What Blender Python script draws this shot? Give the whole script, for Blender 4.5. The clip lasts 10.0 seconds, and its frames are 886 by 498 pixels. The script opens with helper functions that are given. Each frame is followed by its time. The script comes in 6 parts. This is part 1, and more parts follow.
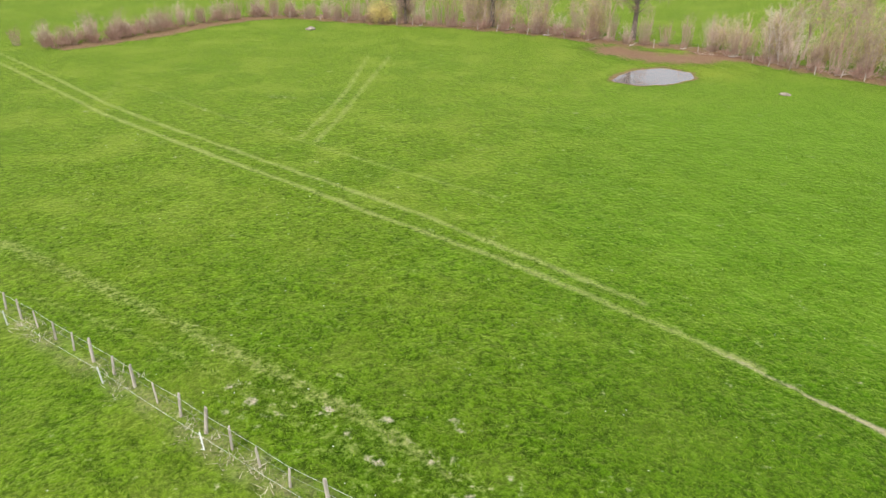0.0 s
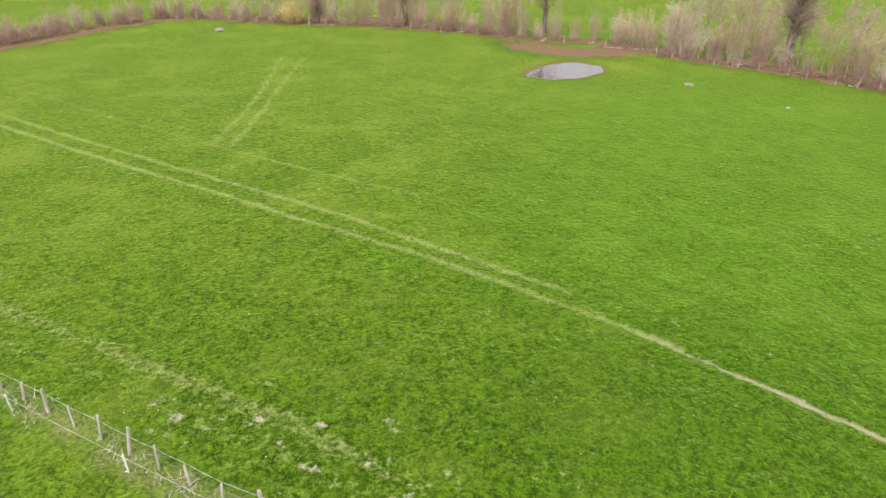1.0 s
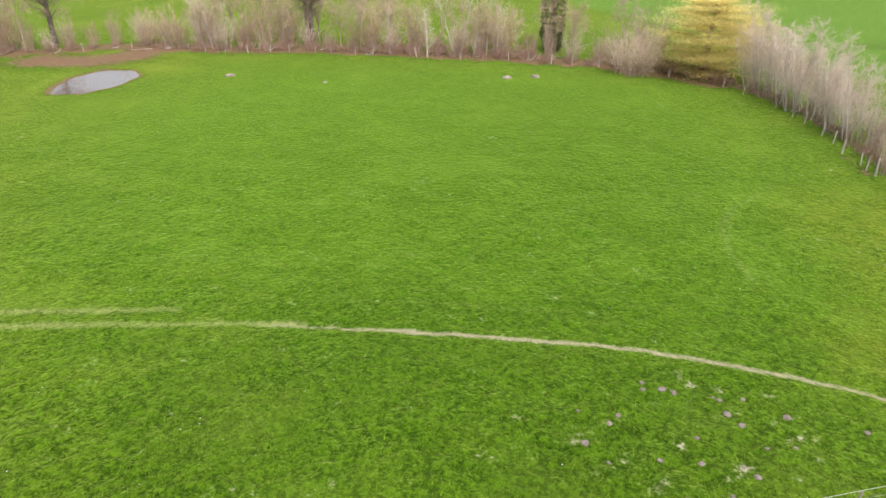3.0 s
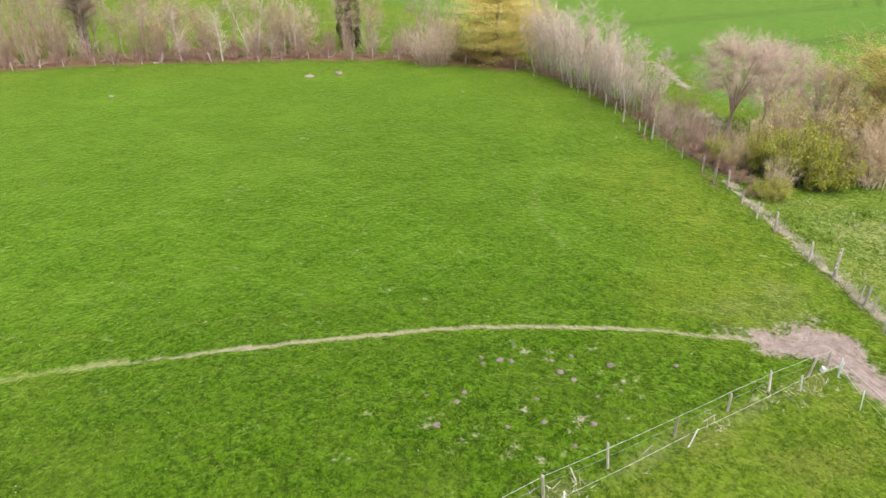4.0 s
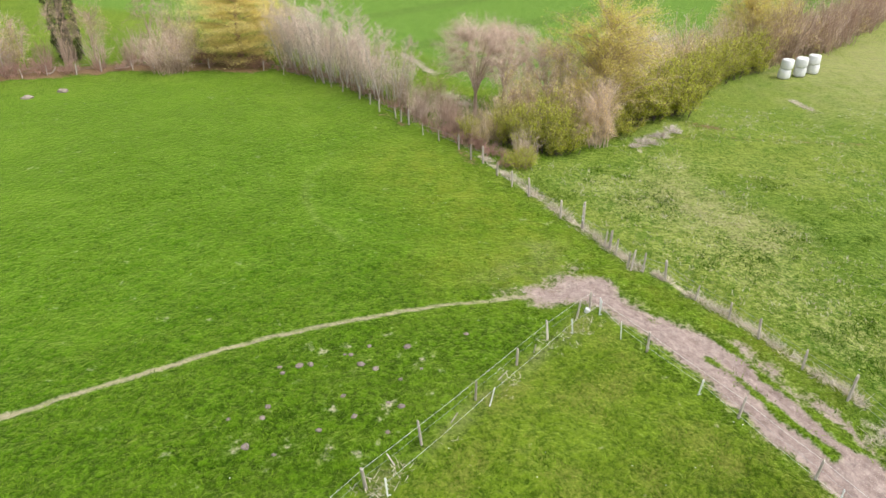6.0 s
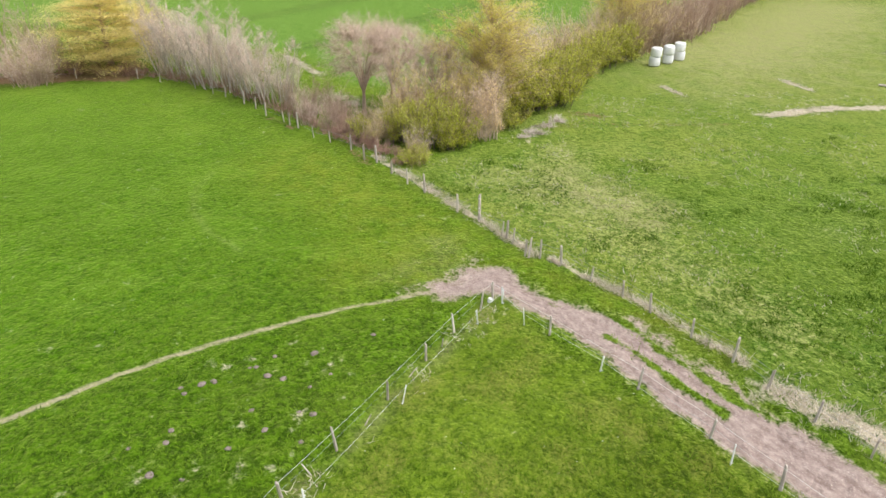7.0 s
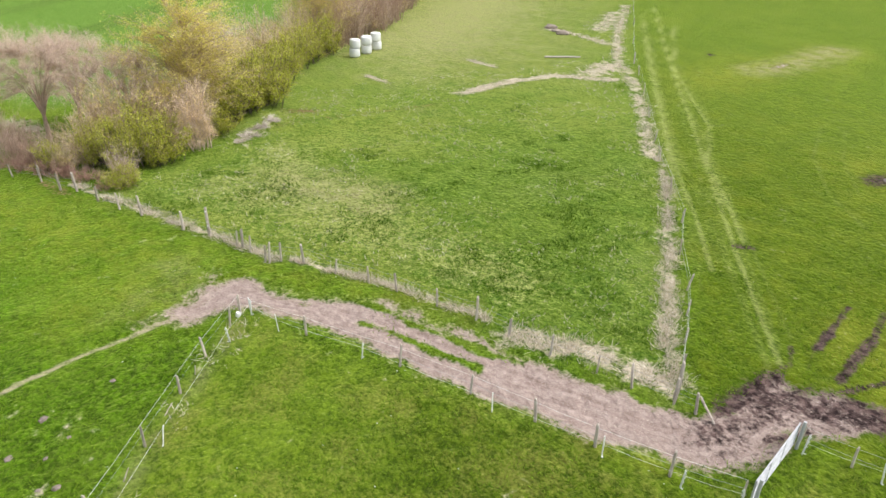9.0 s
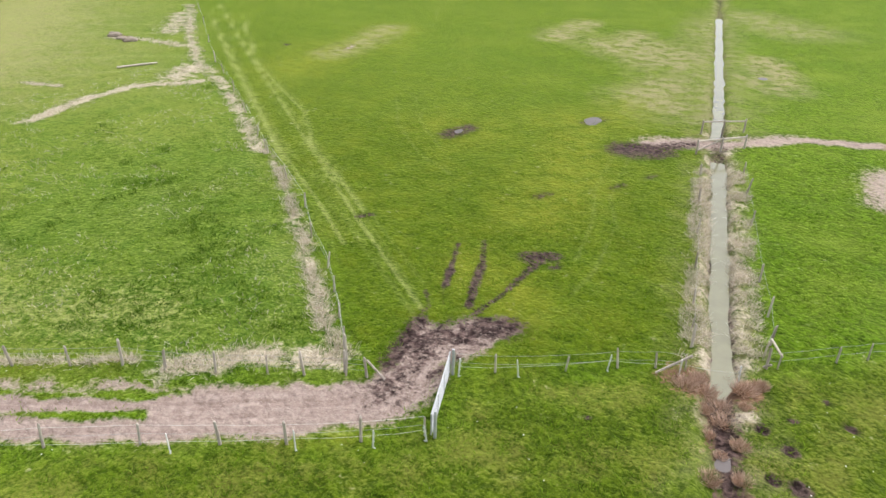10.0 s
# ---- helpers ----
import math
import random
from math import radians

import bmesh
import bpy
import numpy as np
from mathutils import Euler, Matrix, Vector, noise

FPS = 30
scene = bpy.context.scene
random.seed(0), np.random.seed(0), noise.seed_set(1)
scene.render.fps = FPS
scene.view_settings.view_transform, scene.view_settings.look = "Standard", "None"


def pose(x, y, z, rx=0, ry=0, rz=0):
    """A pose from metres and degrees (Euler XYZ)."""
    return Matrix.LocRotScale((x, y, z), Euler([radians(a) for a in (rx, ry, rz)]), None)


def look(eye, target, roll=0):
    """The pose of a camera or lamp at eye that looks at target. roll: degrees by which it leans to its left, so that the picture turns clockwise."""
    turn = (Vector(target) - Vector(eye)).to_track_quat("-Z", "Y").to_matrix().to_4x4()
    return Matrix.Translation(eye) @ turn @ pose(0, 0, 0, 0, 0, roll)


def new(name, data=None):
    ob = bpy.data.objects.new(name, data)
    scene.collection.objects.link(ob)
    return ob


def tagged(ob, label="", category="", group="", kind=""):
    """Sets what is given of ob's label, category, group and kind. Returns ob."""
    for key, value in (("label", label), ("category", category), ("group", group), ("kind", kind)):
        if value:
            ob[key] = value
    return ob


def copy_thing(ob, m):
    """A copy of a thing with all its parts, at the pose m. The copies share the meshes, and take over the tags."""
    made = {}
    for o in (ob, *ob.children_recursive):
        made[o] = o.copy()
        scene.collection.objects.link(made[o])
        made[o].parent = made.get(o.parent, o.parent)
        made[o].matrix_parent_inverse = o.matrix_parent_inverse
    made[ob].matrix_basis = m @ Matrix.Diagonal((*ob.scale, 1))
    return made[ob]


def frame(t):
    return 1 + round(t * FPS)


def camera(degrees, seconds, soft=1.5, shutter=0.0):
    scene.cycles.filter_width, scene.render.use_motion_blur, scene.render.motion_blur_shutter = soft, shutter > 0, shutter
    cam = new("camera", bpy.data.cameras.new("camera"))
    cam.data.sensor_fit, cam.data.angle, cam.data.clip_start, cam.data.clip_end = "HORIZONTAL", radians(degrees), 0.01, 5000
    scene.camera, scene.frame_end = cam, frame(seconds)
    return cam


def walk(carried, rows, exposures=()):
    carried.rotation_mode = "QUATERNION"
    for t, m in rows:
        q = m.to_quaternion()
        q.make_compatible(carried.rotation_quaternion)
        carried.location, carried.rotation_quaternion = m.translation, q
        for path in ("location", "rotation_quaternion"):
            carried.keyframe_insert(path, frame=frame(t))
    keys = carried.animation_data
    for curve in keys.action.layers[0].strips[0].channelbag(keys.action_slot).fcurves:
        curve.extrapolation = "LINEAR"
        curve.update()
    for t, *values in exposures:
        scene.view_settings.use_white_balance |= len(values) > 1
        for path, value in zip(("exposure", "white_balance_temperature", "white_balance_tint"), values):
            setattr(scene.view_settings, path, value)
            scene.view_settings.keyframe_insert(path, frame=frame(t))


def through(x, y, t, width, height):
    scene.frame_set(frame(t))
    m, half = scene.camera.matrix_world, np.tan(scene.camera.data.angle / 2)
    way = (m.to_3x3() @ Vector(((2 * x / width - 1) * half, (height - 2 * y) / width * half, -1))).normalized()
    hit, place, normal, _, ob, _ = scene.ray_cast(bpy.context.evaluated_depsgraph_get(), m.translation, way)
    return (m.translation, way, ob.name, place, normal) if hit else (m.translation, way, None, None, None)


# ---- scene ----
HEIGHT = 17.0
cam = camera(66.3, 10.0)
# seconds, tilt, lean and turn of the hovering camera
ROWS = [
    (0, 62.60, -0.42, 0.22),
    (0.5, 62.55, -0.49, 0.09),
    (0.6, 62.54, -0.52, -0.58),
    (0.7, 62.54, -0.55, -1.79),
    (0.8, 62.53, -0.57, -3.24),
    (0.9, 62.53, -0.60, -4.91),
    (1, 62.52, -0.62, -6.77),
    (1.5, 62.51, -0.51, -16.20),
    (2, 62.43, -0.39, -25.61),
    (2.5, 62.31, -0.27, -35.00),
    (2.7, 62.28, -0.22, -38.75),
    (3.8, 61.98, 0.24, -57.46),
    (4, 61.91, 0.24, -60.68),
    (4.5, 61.74, 0.20, -68.47),
    (5, 61.59, 0.21, -76.22),
    (5.2, 61.57, 0.23, -78.97),
    (6.3, 61.46, 0.14, -82.93),
    (6.5, 61.42, 0.14, -85.11),
    (7, 61.35, 0.07, -90.94),
    (7.1, 61.34, 0.06, -92.11),
    (7.2, 61.34, 0.06, -93.23),
    (7.3, 61.33, 0.05, -94.40),
    (7.4, 61.32, 0.05, -95.41),
    (7.5, 61.31, 0.04, -95.57),
    (8, 61.30, 0.05, -95.49),
    (8.1, 61.28, 0.00, -95.43),
    (8.2, 61.26, -0.05, -95.72),
    (8.3, 61.24, -0.10, -96.66),
    (8.4, 61.22, -0.16, -98.21),
    (8.5, 61.21, -0.21, -100.30),
    (9, 61.18, -0.61, -115.24),
    (9.5, 61.27, -0.80, -132.19),
    (10, 61.37, -0.98, -149.14),
]
walk(cam, [(t, pose(0, 0, HEIGHT, rx, ry, rz)) for t, rx, ry, rz in ROWS])

# ---- light: bright overcast sky with a wide, weak sun ----
SUN_UP, SUN_AZ = 62.0, 200.0
world = bpy.data.worlds.new("overcast_sky")
scene.world = world
world.use_nodes = True
wn = world.node_tree
sky = wn.nodes.new("ShaderNodeTexSky")
sky.sky_type, sky.sun_disc = "NISHITA", False
sky.sun_elevation, sky.sun_rotation = radians(SUN_UP), radians(SUN_AZ)
sky.dust_density = 4.0
grey = wn.nodes.new("ShaderNodeHueSaturation")
grey.inputs["Saturation"].default_value = 0.35
wn.links.new(sky.outputs[0], grey.inputs["Color"])
wn.links.new(grey.outputs[0], wn.nodes["Background"].inputs[0])
wn.nodes["Background"].inputs[1].default_value = 0.15
sun_data = bpy.data.lights.new("sun", "SUN")
sun_data.energy, sun_data.angle, sun_data.color = 1.3, radians(14), (1.0, 0.96, 0.9)
sun = new("sun", sun_data)
_u, _a = radians(SUN_UP), radians(SUN_AZ)
sun.matrix_world = look((0, 0, 60), Vector((0, 0, 60)) - Vector((math.sin(_a) * math.cos(_u), math.cos(_a) * math.cos(_u), math.sin(_u))))
scene.view_settings.exposure = 0.72


# ---- materials ----
class Nodes:
    """A small helper to write node trees."""

    def __init__(self, name):
        self.mat = bpy.data.materials.new(name)
        self.mat.use_nodes = True
        self.t = self.mat.node_tree
        self.bsdf = self.t.nodes["Principled BSDF"]
        self.pos = self.t.nodes.new("ShaderNodeNewGeometry").outputs["Position"]

    def put(self, a, b):
        if isinstance(a, (int, float)):
            b.default_value = a
        elif isinstance(a, tuple):
            b.default_value = (*a, 1.0) if len(a) == 3 and b.type == "RGBA" else a
        else:
            self.t.links.new(a, b)

    def noise(self, scale, detail=3.0, rough=0.55, vec=None, out="Fac", stretch=None):
        n = self.t.nodes.new("ShaderNodeTexNoise")
        n.inputs["Scale"].default_value, n.inputs["Detail"].default_value, n.inputs["Roughness"].default_value = scale, detail, rough
        v = vec or self.pos
        if stretch:
            m = self.t.nodes.new("ShaderNodeMapping")
            m.inputs["Scale"].default_value = stretch
            self.t.links.new(v, m.inputs["Vector"])
            v = m.outputs[0]
        self.t.links.new(v, n.inputs["Vector"])
        return n.outputs[out]

    def voronoi(self, scale, out="Distance", vec=None):
        n = self.t.nodes.new("ShaderNodeTexVoronoi")
        n.inputs["Scale"].default_value = scale
        self.t.links.new(vec or self.pos, n.inputs["Vector"])
        return n.outputs[out]

    def warped(self, scale, amount):
        c = self.noise(scale, 2.0, 0.5, out="Color")
        n = self.t.nodes.new("ShaderNodeVectorMath")
        n.operation = "MULTIPLY_ADD"
        self.t.links.new(c, n.inputs[0])
        n.inputs[1].default_value = (amount, amount, amount)
        self.t.links.new(self.pos, n.inputs[2])
        return n.outputs[0]

    def attr(self, name, out="Fac"):
        n = self.t.nodes.new("ShaderNodeAttribute")
        n.attribute_name = name
        return n.outputs[out]

    def rng(self):
        return self.t.nodes.new("ShaderNodeObjectInfo").outputs["Random"]

    def island(self):
        return self.t.nodes.new("ShaderNodeNewGeometry").outputs["Random Per Island"]

    def math(self, op, a, b=0.0, c=None, clamp=False):
        n = self.t.nodes.new("ShaderNodeMath")
        n.operation, n.use_clamp = op, clamp
        self.put(a, n.inputs[0]), self.put(b, n.inputs[1])
        if c is not None:
            self.put(c, n.inputs[2])
        return n.outputs[0]

    def step(self, v, lo, hi):
        n = self.t.nodes.new("ShaderNodeMapRange")
        n.interpolation_type = "SMOOTHSTEP"
        self.put(v, n.inputs["Value"])
        n.inputs["From Min"].default_value, n.inputs["From Max"].default_value = lo, hi
        return n.outputs["Result"]

    def mix(self, f, a, b, blend="MIX"):
        n = self.t.nodes.new("ShaderNodeMix")
        n.data_type, n.blend_type = "RGBA", blend
        self.put(f, n.inputs[0]), self.put(a, n.inputs[6]), self.put(b, n.inputs[7])
        return n.outputs[2]

    def bump(self, h, strength=0.5, dist=0.05):
        n = self.t.nodes.new("ShaderNodeBump")
        n.inputs["Strength"].default_value, n.inputs["Distance"].default_value = strength, dist
        self.t.links.new(h, n.inputs["Height"])
        self.t.links.new(n.outputs[0], self.bsdf.inputs["Normal"])

    def done(self, color, rough=0.8, spec=0.3, metal=0.0):
        self.put(color, self.bsdf.inputs["Base Color"])
        self.put(rough, self.bsdf.inputs["Roughness"])
        self.put(metal, self.bsdf.inputs["Metallic"])
        self.bsdf.inputs["Specular IOR Level"].default_value = spec
        return self.mat


def ground_material():
    n = Nodes("meadow_ground")
    tuft = n.noise(3.0, 5.0, 0.64, vec=n.warped(1.1, 0.5))
    fine = n.noise(7.5, 4.0, 0.70)
    mid = n.noise(0.42, 3.0, 0.6)
    patch = n.noise(0.17, 3.0, 0.55)
    big = n.noise(0.07, 2.0, 0.5)
    micro = n.noise(24.0, 2.0, 0.6)
    # clump borders go darker in the grass colour, standing in for shade between tufts
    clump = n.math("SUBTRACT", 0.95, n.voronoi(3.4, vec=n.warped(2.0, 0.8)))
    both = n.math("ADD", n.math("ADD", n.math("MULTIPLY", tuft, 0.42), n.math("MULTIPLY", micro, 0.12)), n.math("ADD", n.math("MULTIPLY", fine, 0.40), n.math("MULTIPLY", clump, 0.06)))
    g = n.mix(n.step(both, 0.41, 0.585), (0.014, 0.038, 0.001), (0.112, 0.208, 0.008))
    g = n.mix(n.math("MULTIPLY", n.step(n.math("ADD", n.math("MULTIPLY", fine, 0.5), n.math("MULTIPLY", micro, 0.5)), 0.54, 0.66), 0.5), g, (0.190, 0.300, 0.040))
    g = n.mix(n.math("MULTIPLY", n.step(mid, 0.46, 0.72), 0.30), g, (0.128, 0.198, 0.010))
    g = n.mix(n.math("MULTIPLY", n.step(patch, 0.46, 0.68), 0.40), g, n.mix(fine, (0.118, 0.172, 0.012), (0.195, 0.250, 0.042)))
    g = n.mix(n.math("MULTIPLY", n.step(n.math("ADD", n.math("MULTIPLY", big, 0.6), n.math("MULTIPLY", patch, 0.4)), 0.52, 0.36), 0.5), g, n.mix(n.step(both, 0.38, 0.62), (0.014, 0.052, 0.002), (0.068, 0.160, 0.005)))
    g = n.mix(n.math("MULTIPLY", n.step(n.math("ADD", n.math("MULTIPLY", fine, 0.6), n.math("MULTIPLY", mid, 0.4)), 0.61, 0.69), 0.5), g, (0.280, 0.300, 0.110))
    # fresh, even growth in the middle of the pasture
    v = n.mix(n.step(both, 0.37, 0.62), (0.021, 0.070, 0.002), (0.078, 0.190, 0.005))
    v = n.mix(n.math("MULTIPLY", n.step(n.math("ADD", n.math("MULTIPLY", mid, 0.4), n.math("MULTIPLY", patch, 0.6)), 0.46, 0.64), 0.4), v, (0.096, 0.210, 0.010))
    g = n.mix(n.math("MULTIPLY", n.attr("fresh"), 0.85), g, v)
    # lush dark grass, with the shade of its gaps in the dark colour
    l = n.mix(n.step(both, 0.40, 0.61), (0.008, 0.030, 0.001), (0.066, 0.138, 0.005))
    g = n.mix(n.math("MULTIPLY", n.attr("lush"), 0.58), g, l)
    # rough paddock: paler, with straw in it
    p = n.mix(n.step(both, 0.38, 0.60), (0.050, 0.088, 0.010), (0.190, 0.236, 0.044))
    p = n.mix(n.math("MULTIPLY", n.step(big, 0.42, 0.60), 0.65), p, n.mix(n.step(both, 0.38, 0.60), (0.030, 0.070, 0.006), (0.122, 0.190, 0.022)))
    p = n.mix(n.step(n.math("ADD", n.math("MULTIPLY", patch, 0.34), n.math("MULTIPLY", fine, 0.66)), 0.555, 0.69), p, (0.345, 0.325, 0.170))
    p = n.mix(n.math("MULTIPLY", n.step(n.math("ADD", n.math("MULTIPLY", mid, 0.5), n.math("MULTIPLY", tuft, 0.5)), 0.53, 0.41), 0.6), p, n.mix(n.step(fine, 0.4, 0.6), (0.024, 0.075, 0.006), (0.070, 0.150, 0.014)))
    p = n.mix(n.math("MULTIPLY", n.attr("lush"), 0.75), p, n.mix(n.step(both, 0.40, 0.60), (0.018, 0.058, 0.004), (0.090, 0.176, 0.016)))
    g = n.mix(n.attr("paddock"), g, p)
    # small near paddock: brownish mottle
    h = n.mix(n.step(both, 0.38, 0.61), (0.044, 0.088, 0.005), (0.142, 0.212, 0.015))
    h = n.mix(n.math("MULTIPLY", n.attr("lush"), 0.8), h, n.mix(n.step(both, 0.40, 0.61), (0.011, 0.026, 0.001), (0.074, 0.104, 0.006)))
    h = n.mix(n.math("MULTIPLY", n.step(n.math("ADD", n.math("MULTIPLY", mid, 0.55), n.math("MULTIPLY", fine, 0.45)), 0.475, 0.60), 0.50), h, n.mix(fine, (0.140, 0.140, 0.022), (0.240, 0.222, 0.064)))
    g = n.mix(n.math("MULTIPLY", n.attr("trodden"), 0.85), g, h)
    # arable field and the smooth yellowish ley
    c = n.mix(n.step(n.noise(0.9, 3.0), 0.35, 0.7), (0.055, 0.142, 0.018), (0.082, 0.184, 0.029))
    c = n.mix(n.math("MULTIPLY", n.attr("lush"), 0.85), c, (0.022, 0.062, 0.012))
    g = n.mix(n.attr("crop"), g, c)
    y = n.mix(n.step(both, 0.38, 0.62), (0.023, 0.054, 0.002), (0.097, 0.148, 0.006))
    y = n.mix(n.math("MULTIPLY", n.step(mid, 0.42, 0.72), 0.40), y, (0.130, 0.152, 0.010))
    g = n.mix(n.attr("ley"), g, y)
    # yellowed grass
    g = n.mix(n.math("MULTIPLY", n.attr("yellow"), n.math("MULTIPLY_ADD", n.step(n.noise(0.8, 4.0, 0.65), 0.36, 0.64), 0.65, 0.2)), g, n.mix(tuft, (0.150, 0.165, 0.012), (0.225, 0.235, 0.030)))
    edge = n.math("ADD", n.math("MULTIPLY", n.math("SUBTRACT", tuft, 0.5), 1.3), n.math("MULTIPLY", n.math("SUBTRACT", fine, 0.5), 0.8))

    def over(base, name, color, lo=0.42, hi=0.58, most=1.0):
        return n.mix(n.math("MULTIPLY", n.step(n.math("ADD", n.attr(name), edge), lo, hi), most), base, color)

    worn = n.mix(fine, (0.205, 0.225, 0.066), (0.350, 0.340, 0.160))
    g = over(g, "worn", worn, 0.25, 0.85, 0.85)
    # wheel marks pressed into the grass
    g = n.mix(n.math("MULTIPLY", n.step(n.math("ADD", n.attr("mark"), n.math("MULTIPLY", edge, 0.4)), 0.15, 0.85), 0.8), g, n.mix(fine, (0.170, 0.215, 0.055), (0.320, 0.330, 0.135)))
    # thin, half bare turf
    g = n.mix(n.math("MULTIPLY", n.attr("tan"), n.math("MULTIPLY_ADD", n.step(n.math("ADD", n.math("MULTIPLY", n.noise(0.7, 4.0, 0.65), 0.6), n.math("MULTIPLY", fine, 0.4)), 0.43, 0.57), 0.8, 0.12)), g, n.mix(fine, (0.165, 0.140, 0.075), (0.350, 0.295, 0.190)))
    straw = n.mix(n.noise(9.0, 4.0, 0.7), (0.270, 0.225, 0.160), (0.580, 0.515, 0.415))
    torn = n.math("ADD", edge, n.math("MULTIPLY", n.math("SUBTRACT", n.noise(0.9, 4.0, 0.6), 0.5), 1.9))
    g = n.mix(n.step(n.math("ADD", n.attr("straw"), torn), 0.32, 0.84), g, straw)
    # the narrow trodden path keeps its line
    g = n.mix(n.step(n.math("ADD", n.attr("path"), n.math("MULTIPLY", edge, 0.35)), 0.3, 0.75), g, n.mix(fine, (0.190, 0.170, 0.095), (0.390, 0.345, 0.245)))
    lane = n.t.nodes.new("ShaderNodeCombineXYZ")
    n.t.links.new(n.math("MULTIPLY", n.attr("lane"), 7.0), lane.inputs[0])
    n.t.links.new(n.math("MULTIPLY", n.noise(0.35, 2.0), 2.4), lane.inputs[1])
    streak = n.noise(1.0, 4.0, 0.7, vec=lane.outputs[0])
    dirt = n.mix(n.step(n.math("ADD", n.math("MULTIPLY", n.noise(2.2, 6.0, 0.72), 0.5), n.math("MULTIPLY", streak, 0.42)), 0.26, 0.66), (0.180, 0.128, 0.112), (0.415, 0.336, 0.296))
    dirt = n.mix(n.step(n.noise(22.0, 2.0), 0.60, 0.7), dirt, (0.44, 0.38, 0.34))
    dirt = n.mix(n.math("MULTIPLY", n.step(n.noise(3.1, 4.0, 0.7), 0.56, 0.72), 0.40), dirt, (0.165, 0.120, 0.106))
    g = over(g, "dirt", dirt, 0.30, 0.74)
    brown = n.mix(n.noise(4.0, 4.0, 0.7), (0.115, 0.064, 0.040), (0.265, 0.165, 0.110))
    g = over(g, "brown", brown, 0.4, 0.66)
    mud = n.mix(n.step(n.noise(3.0, 5.0, 0.7), 0.35, 0.70), (0.016, 0.010, 0.010), (0.135, 0.092, 0.084))
    g = over(g, "mud", mud, 0.28, 0.70)
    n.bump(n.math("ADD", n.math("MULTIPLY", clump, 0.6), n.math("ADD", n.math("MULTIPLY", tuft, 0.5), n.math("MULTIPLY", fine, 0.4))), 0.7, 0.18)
    rough = n.math("SUBTRACT", 0.9, n.math("MULTIPLY", n.attr("mud"), 0.3))
    # soft grazing sheen of the grass tips
    bare = n.math("ADD", n.math("ADD", n.attr("dirt"), n.attr("mud")), n.math("ADD", n.attr("brown"), n.attr("straw")), clamp=True)
    n.put(n.math("MULTIPLY", n.math("SUBTRACT", 1.0, bare), 0.36), n.bsdf.inputs["Sheen Weight"])
    n.bsdf.inputs["Sheen Roughness"].default_value = 0.45
    n.bsdf.inputs["Sheen Tint"].default_value = (0.80, 0.94, 0.20, 1.0)
    return n.done(g, rough, 0.03)


def plain(name, dark, light, scale=6.0, rough=0.85, stretch=None, spec=0.3, metal=0.0, bump=0.3, by="object"):
    n = Nodes(name)
    v = n.noise(scale, 4.0, 0.65, stretch=stretch)
    r = n.rng() if by == "object" else n.island()
    f = n.math("ADD", n.math("MULTIPLY", n.step(v, 0.3, 0.7), 0.65), n.math("MULTIPLY", r, 0.35))
    n.bump(v, bump, 0.02)
    return n.done(n.mix(f, dark, light), rough, spec, metal)


def leafy(name, dark, light, through=0.35, thin=False):
    """Leaves that let light through; thin young ones pass nearly as much as they throw back."""
    n = Nodes(name)
    f = n.math("ADD", n.math("MULTIPLY", n.island(), 0.6), n.math("MULTIPLY", n.noise(0.7, 2.0), 0.5))
    c = n.mix(n.step(f, 0.2, 0.85), dark, light)
    n.done(c, 0.8, 0.08)
    t = n.t.nodes.new("ShaderNodeBsdfTranslucent")
    if thin:
        n.put(n.mix(1.0, c, (through, through, through), "MULTIPLY"), t.inputs["Color"])
        m = n.t.nodes.new("ShaderNodeAddShader")
        n.t.links.new(n.bsdf.outputs[0], m.inputs[0]), n.t.links.new(t.outputs[0], m.inputs[1])
    else:
        n.put(c, t.inputs["Color"])
        m = n.t.nodes.new("ShaderNodeMixShader")
        m.inputs[0].default_value = through
        n.t.links.new(n.bsdf.outputs[0], m.inputs[1]), n.t.links.new(t.outputs[0], m.inputs[2])
    n.t.links.new(m.outputs[0], n.t.nodes["Material Output"].inputs["Surface"])
    return n.mat


def water_material(name, color, rough=0.02, spec=1.0):
    n = Nodes(name)
    v = n.noise(1.5, 3.0)
    n.bump(n.noise(7.0, 2.0), 0.04, 0.02)
    return n.done(n.mix(v, tuple(0.75 * k for k in color), tuple(1.25 * k for k in color)), rough, spec)


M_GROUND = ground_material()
M_GRASS = leafy("grass_blade", (0.045, 0.112, 0.003), (0.215, 0.330, 0.028), 0.4)
M_TUSSOCK = leafy("tussock_blade", (0.030, 0.080, 0.004), (0.115, 0.200, 0.014), 0.4)
M_STRAW = leafy("dry_grass", (0.42, 0.36, 0.27), (0.76, 0.69, 0.58), 0.4)
M_REED = leafy("dead_reed", (0.40, 0.275, 0.19), (0.80, 0.63, 0.51), 0.3)
M_POST = plain("weathered_wood", (0.27, 0.228, 0.195), (0.66, 0.59, 0.52), 9.0, stretch=(1, 1, 0.15))
M_PLASTIC = plain("white_plastic", (0.74, 0.74, 0.73), (0.84, 0.84, 0.83), 12.0, 0.4, bump=0.02)
M_ROPE = plain("pale_rope", (0.52, 0.53, 0.48), (0.70, 0.71, 0.66), 20.0, 0.7)
M_WIRE = plain("steel_wire", (0.30, 0.31, 0.30), (0.44, 0.45, 0.44), 20.0, 0.45, metal=0.6)
M_STEEL = plain("galvanised_steel", (0.40, 0.42, 0.44), (0.58, 0.59, 0.61), 7.0, 0.5, metal=0.25, bump=0.05)
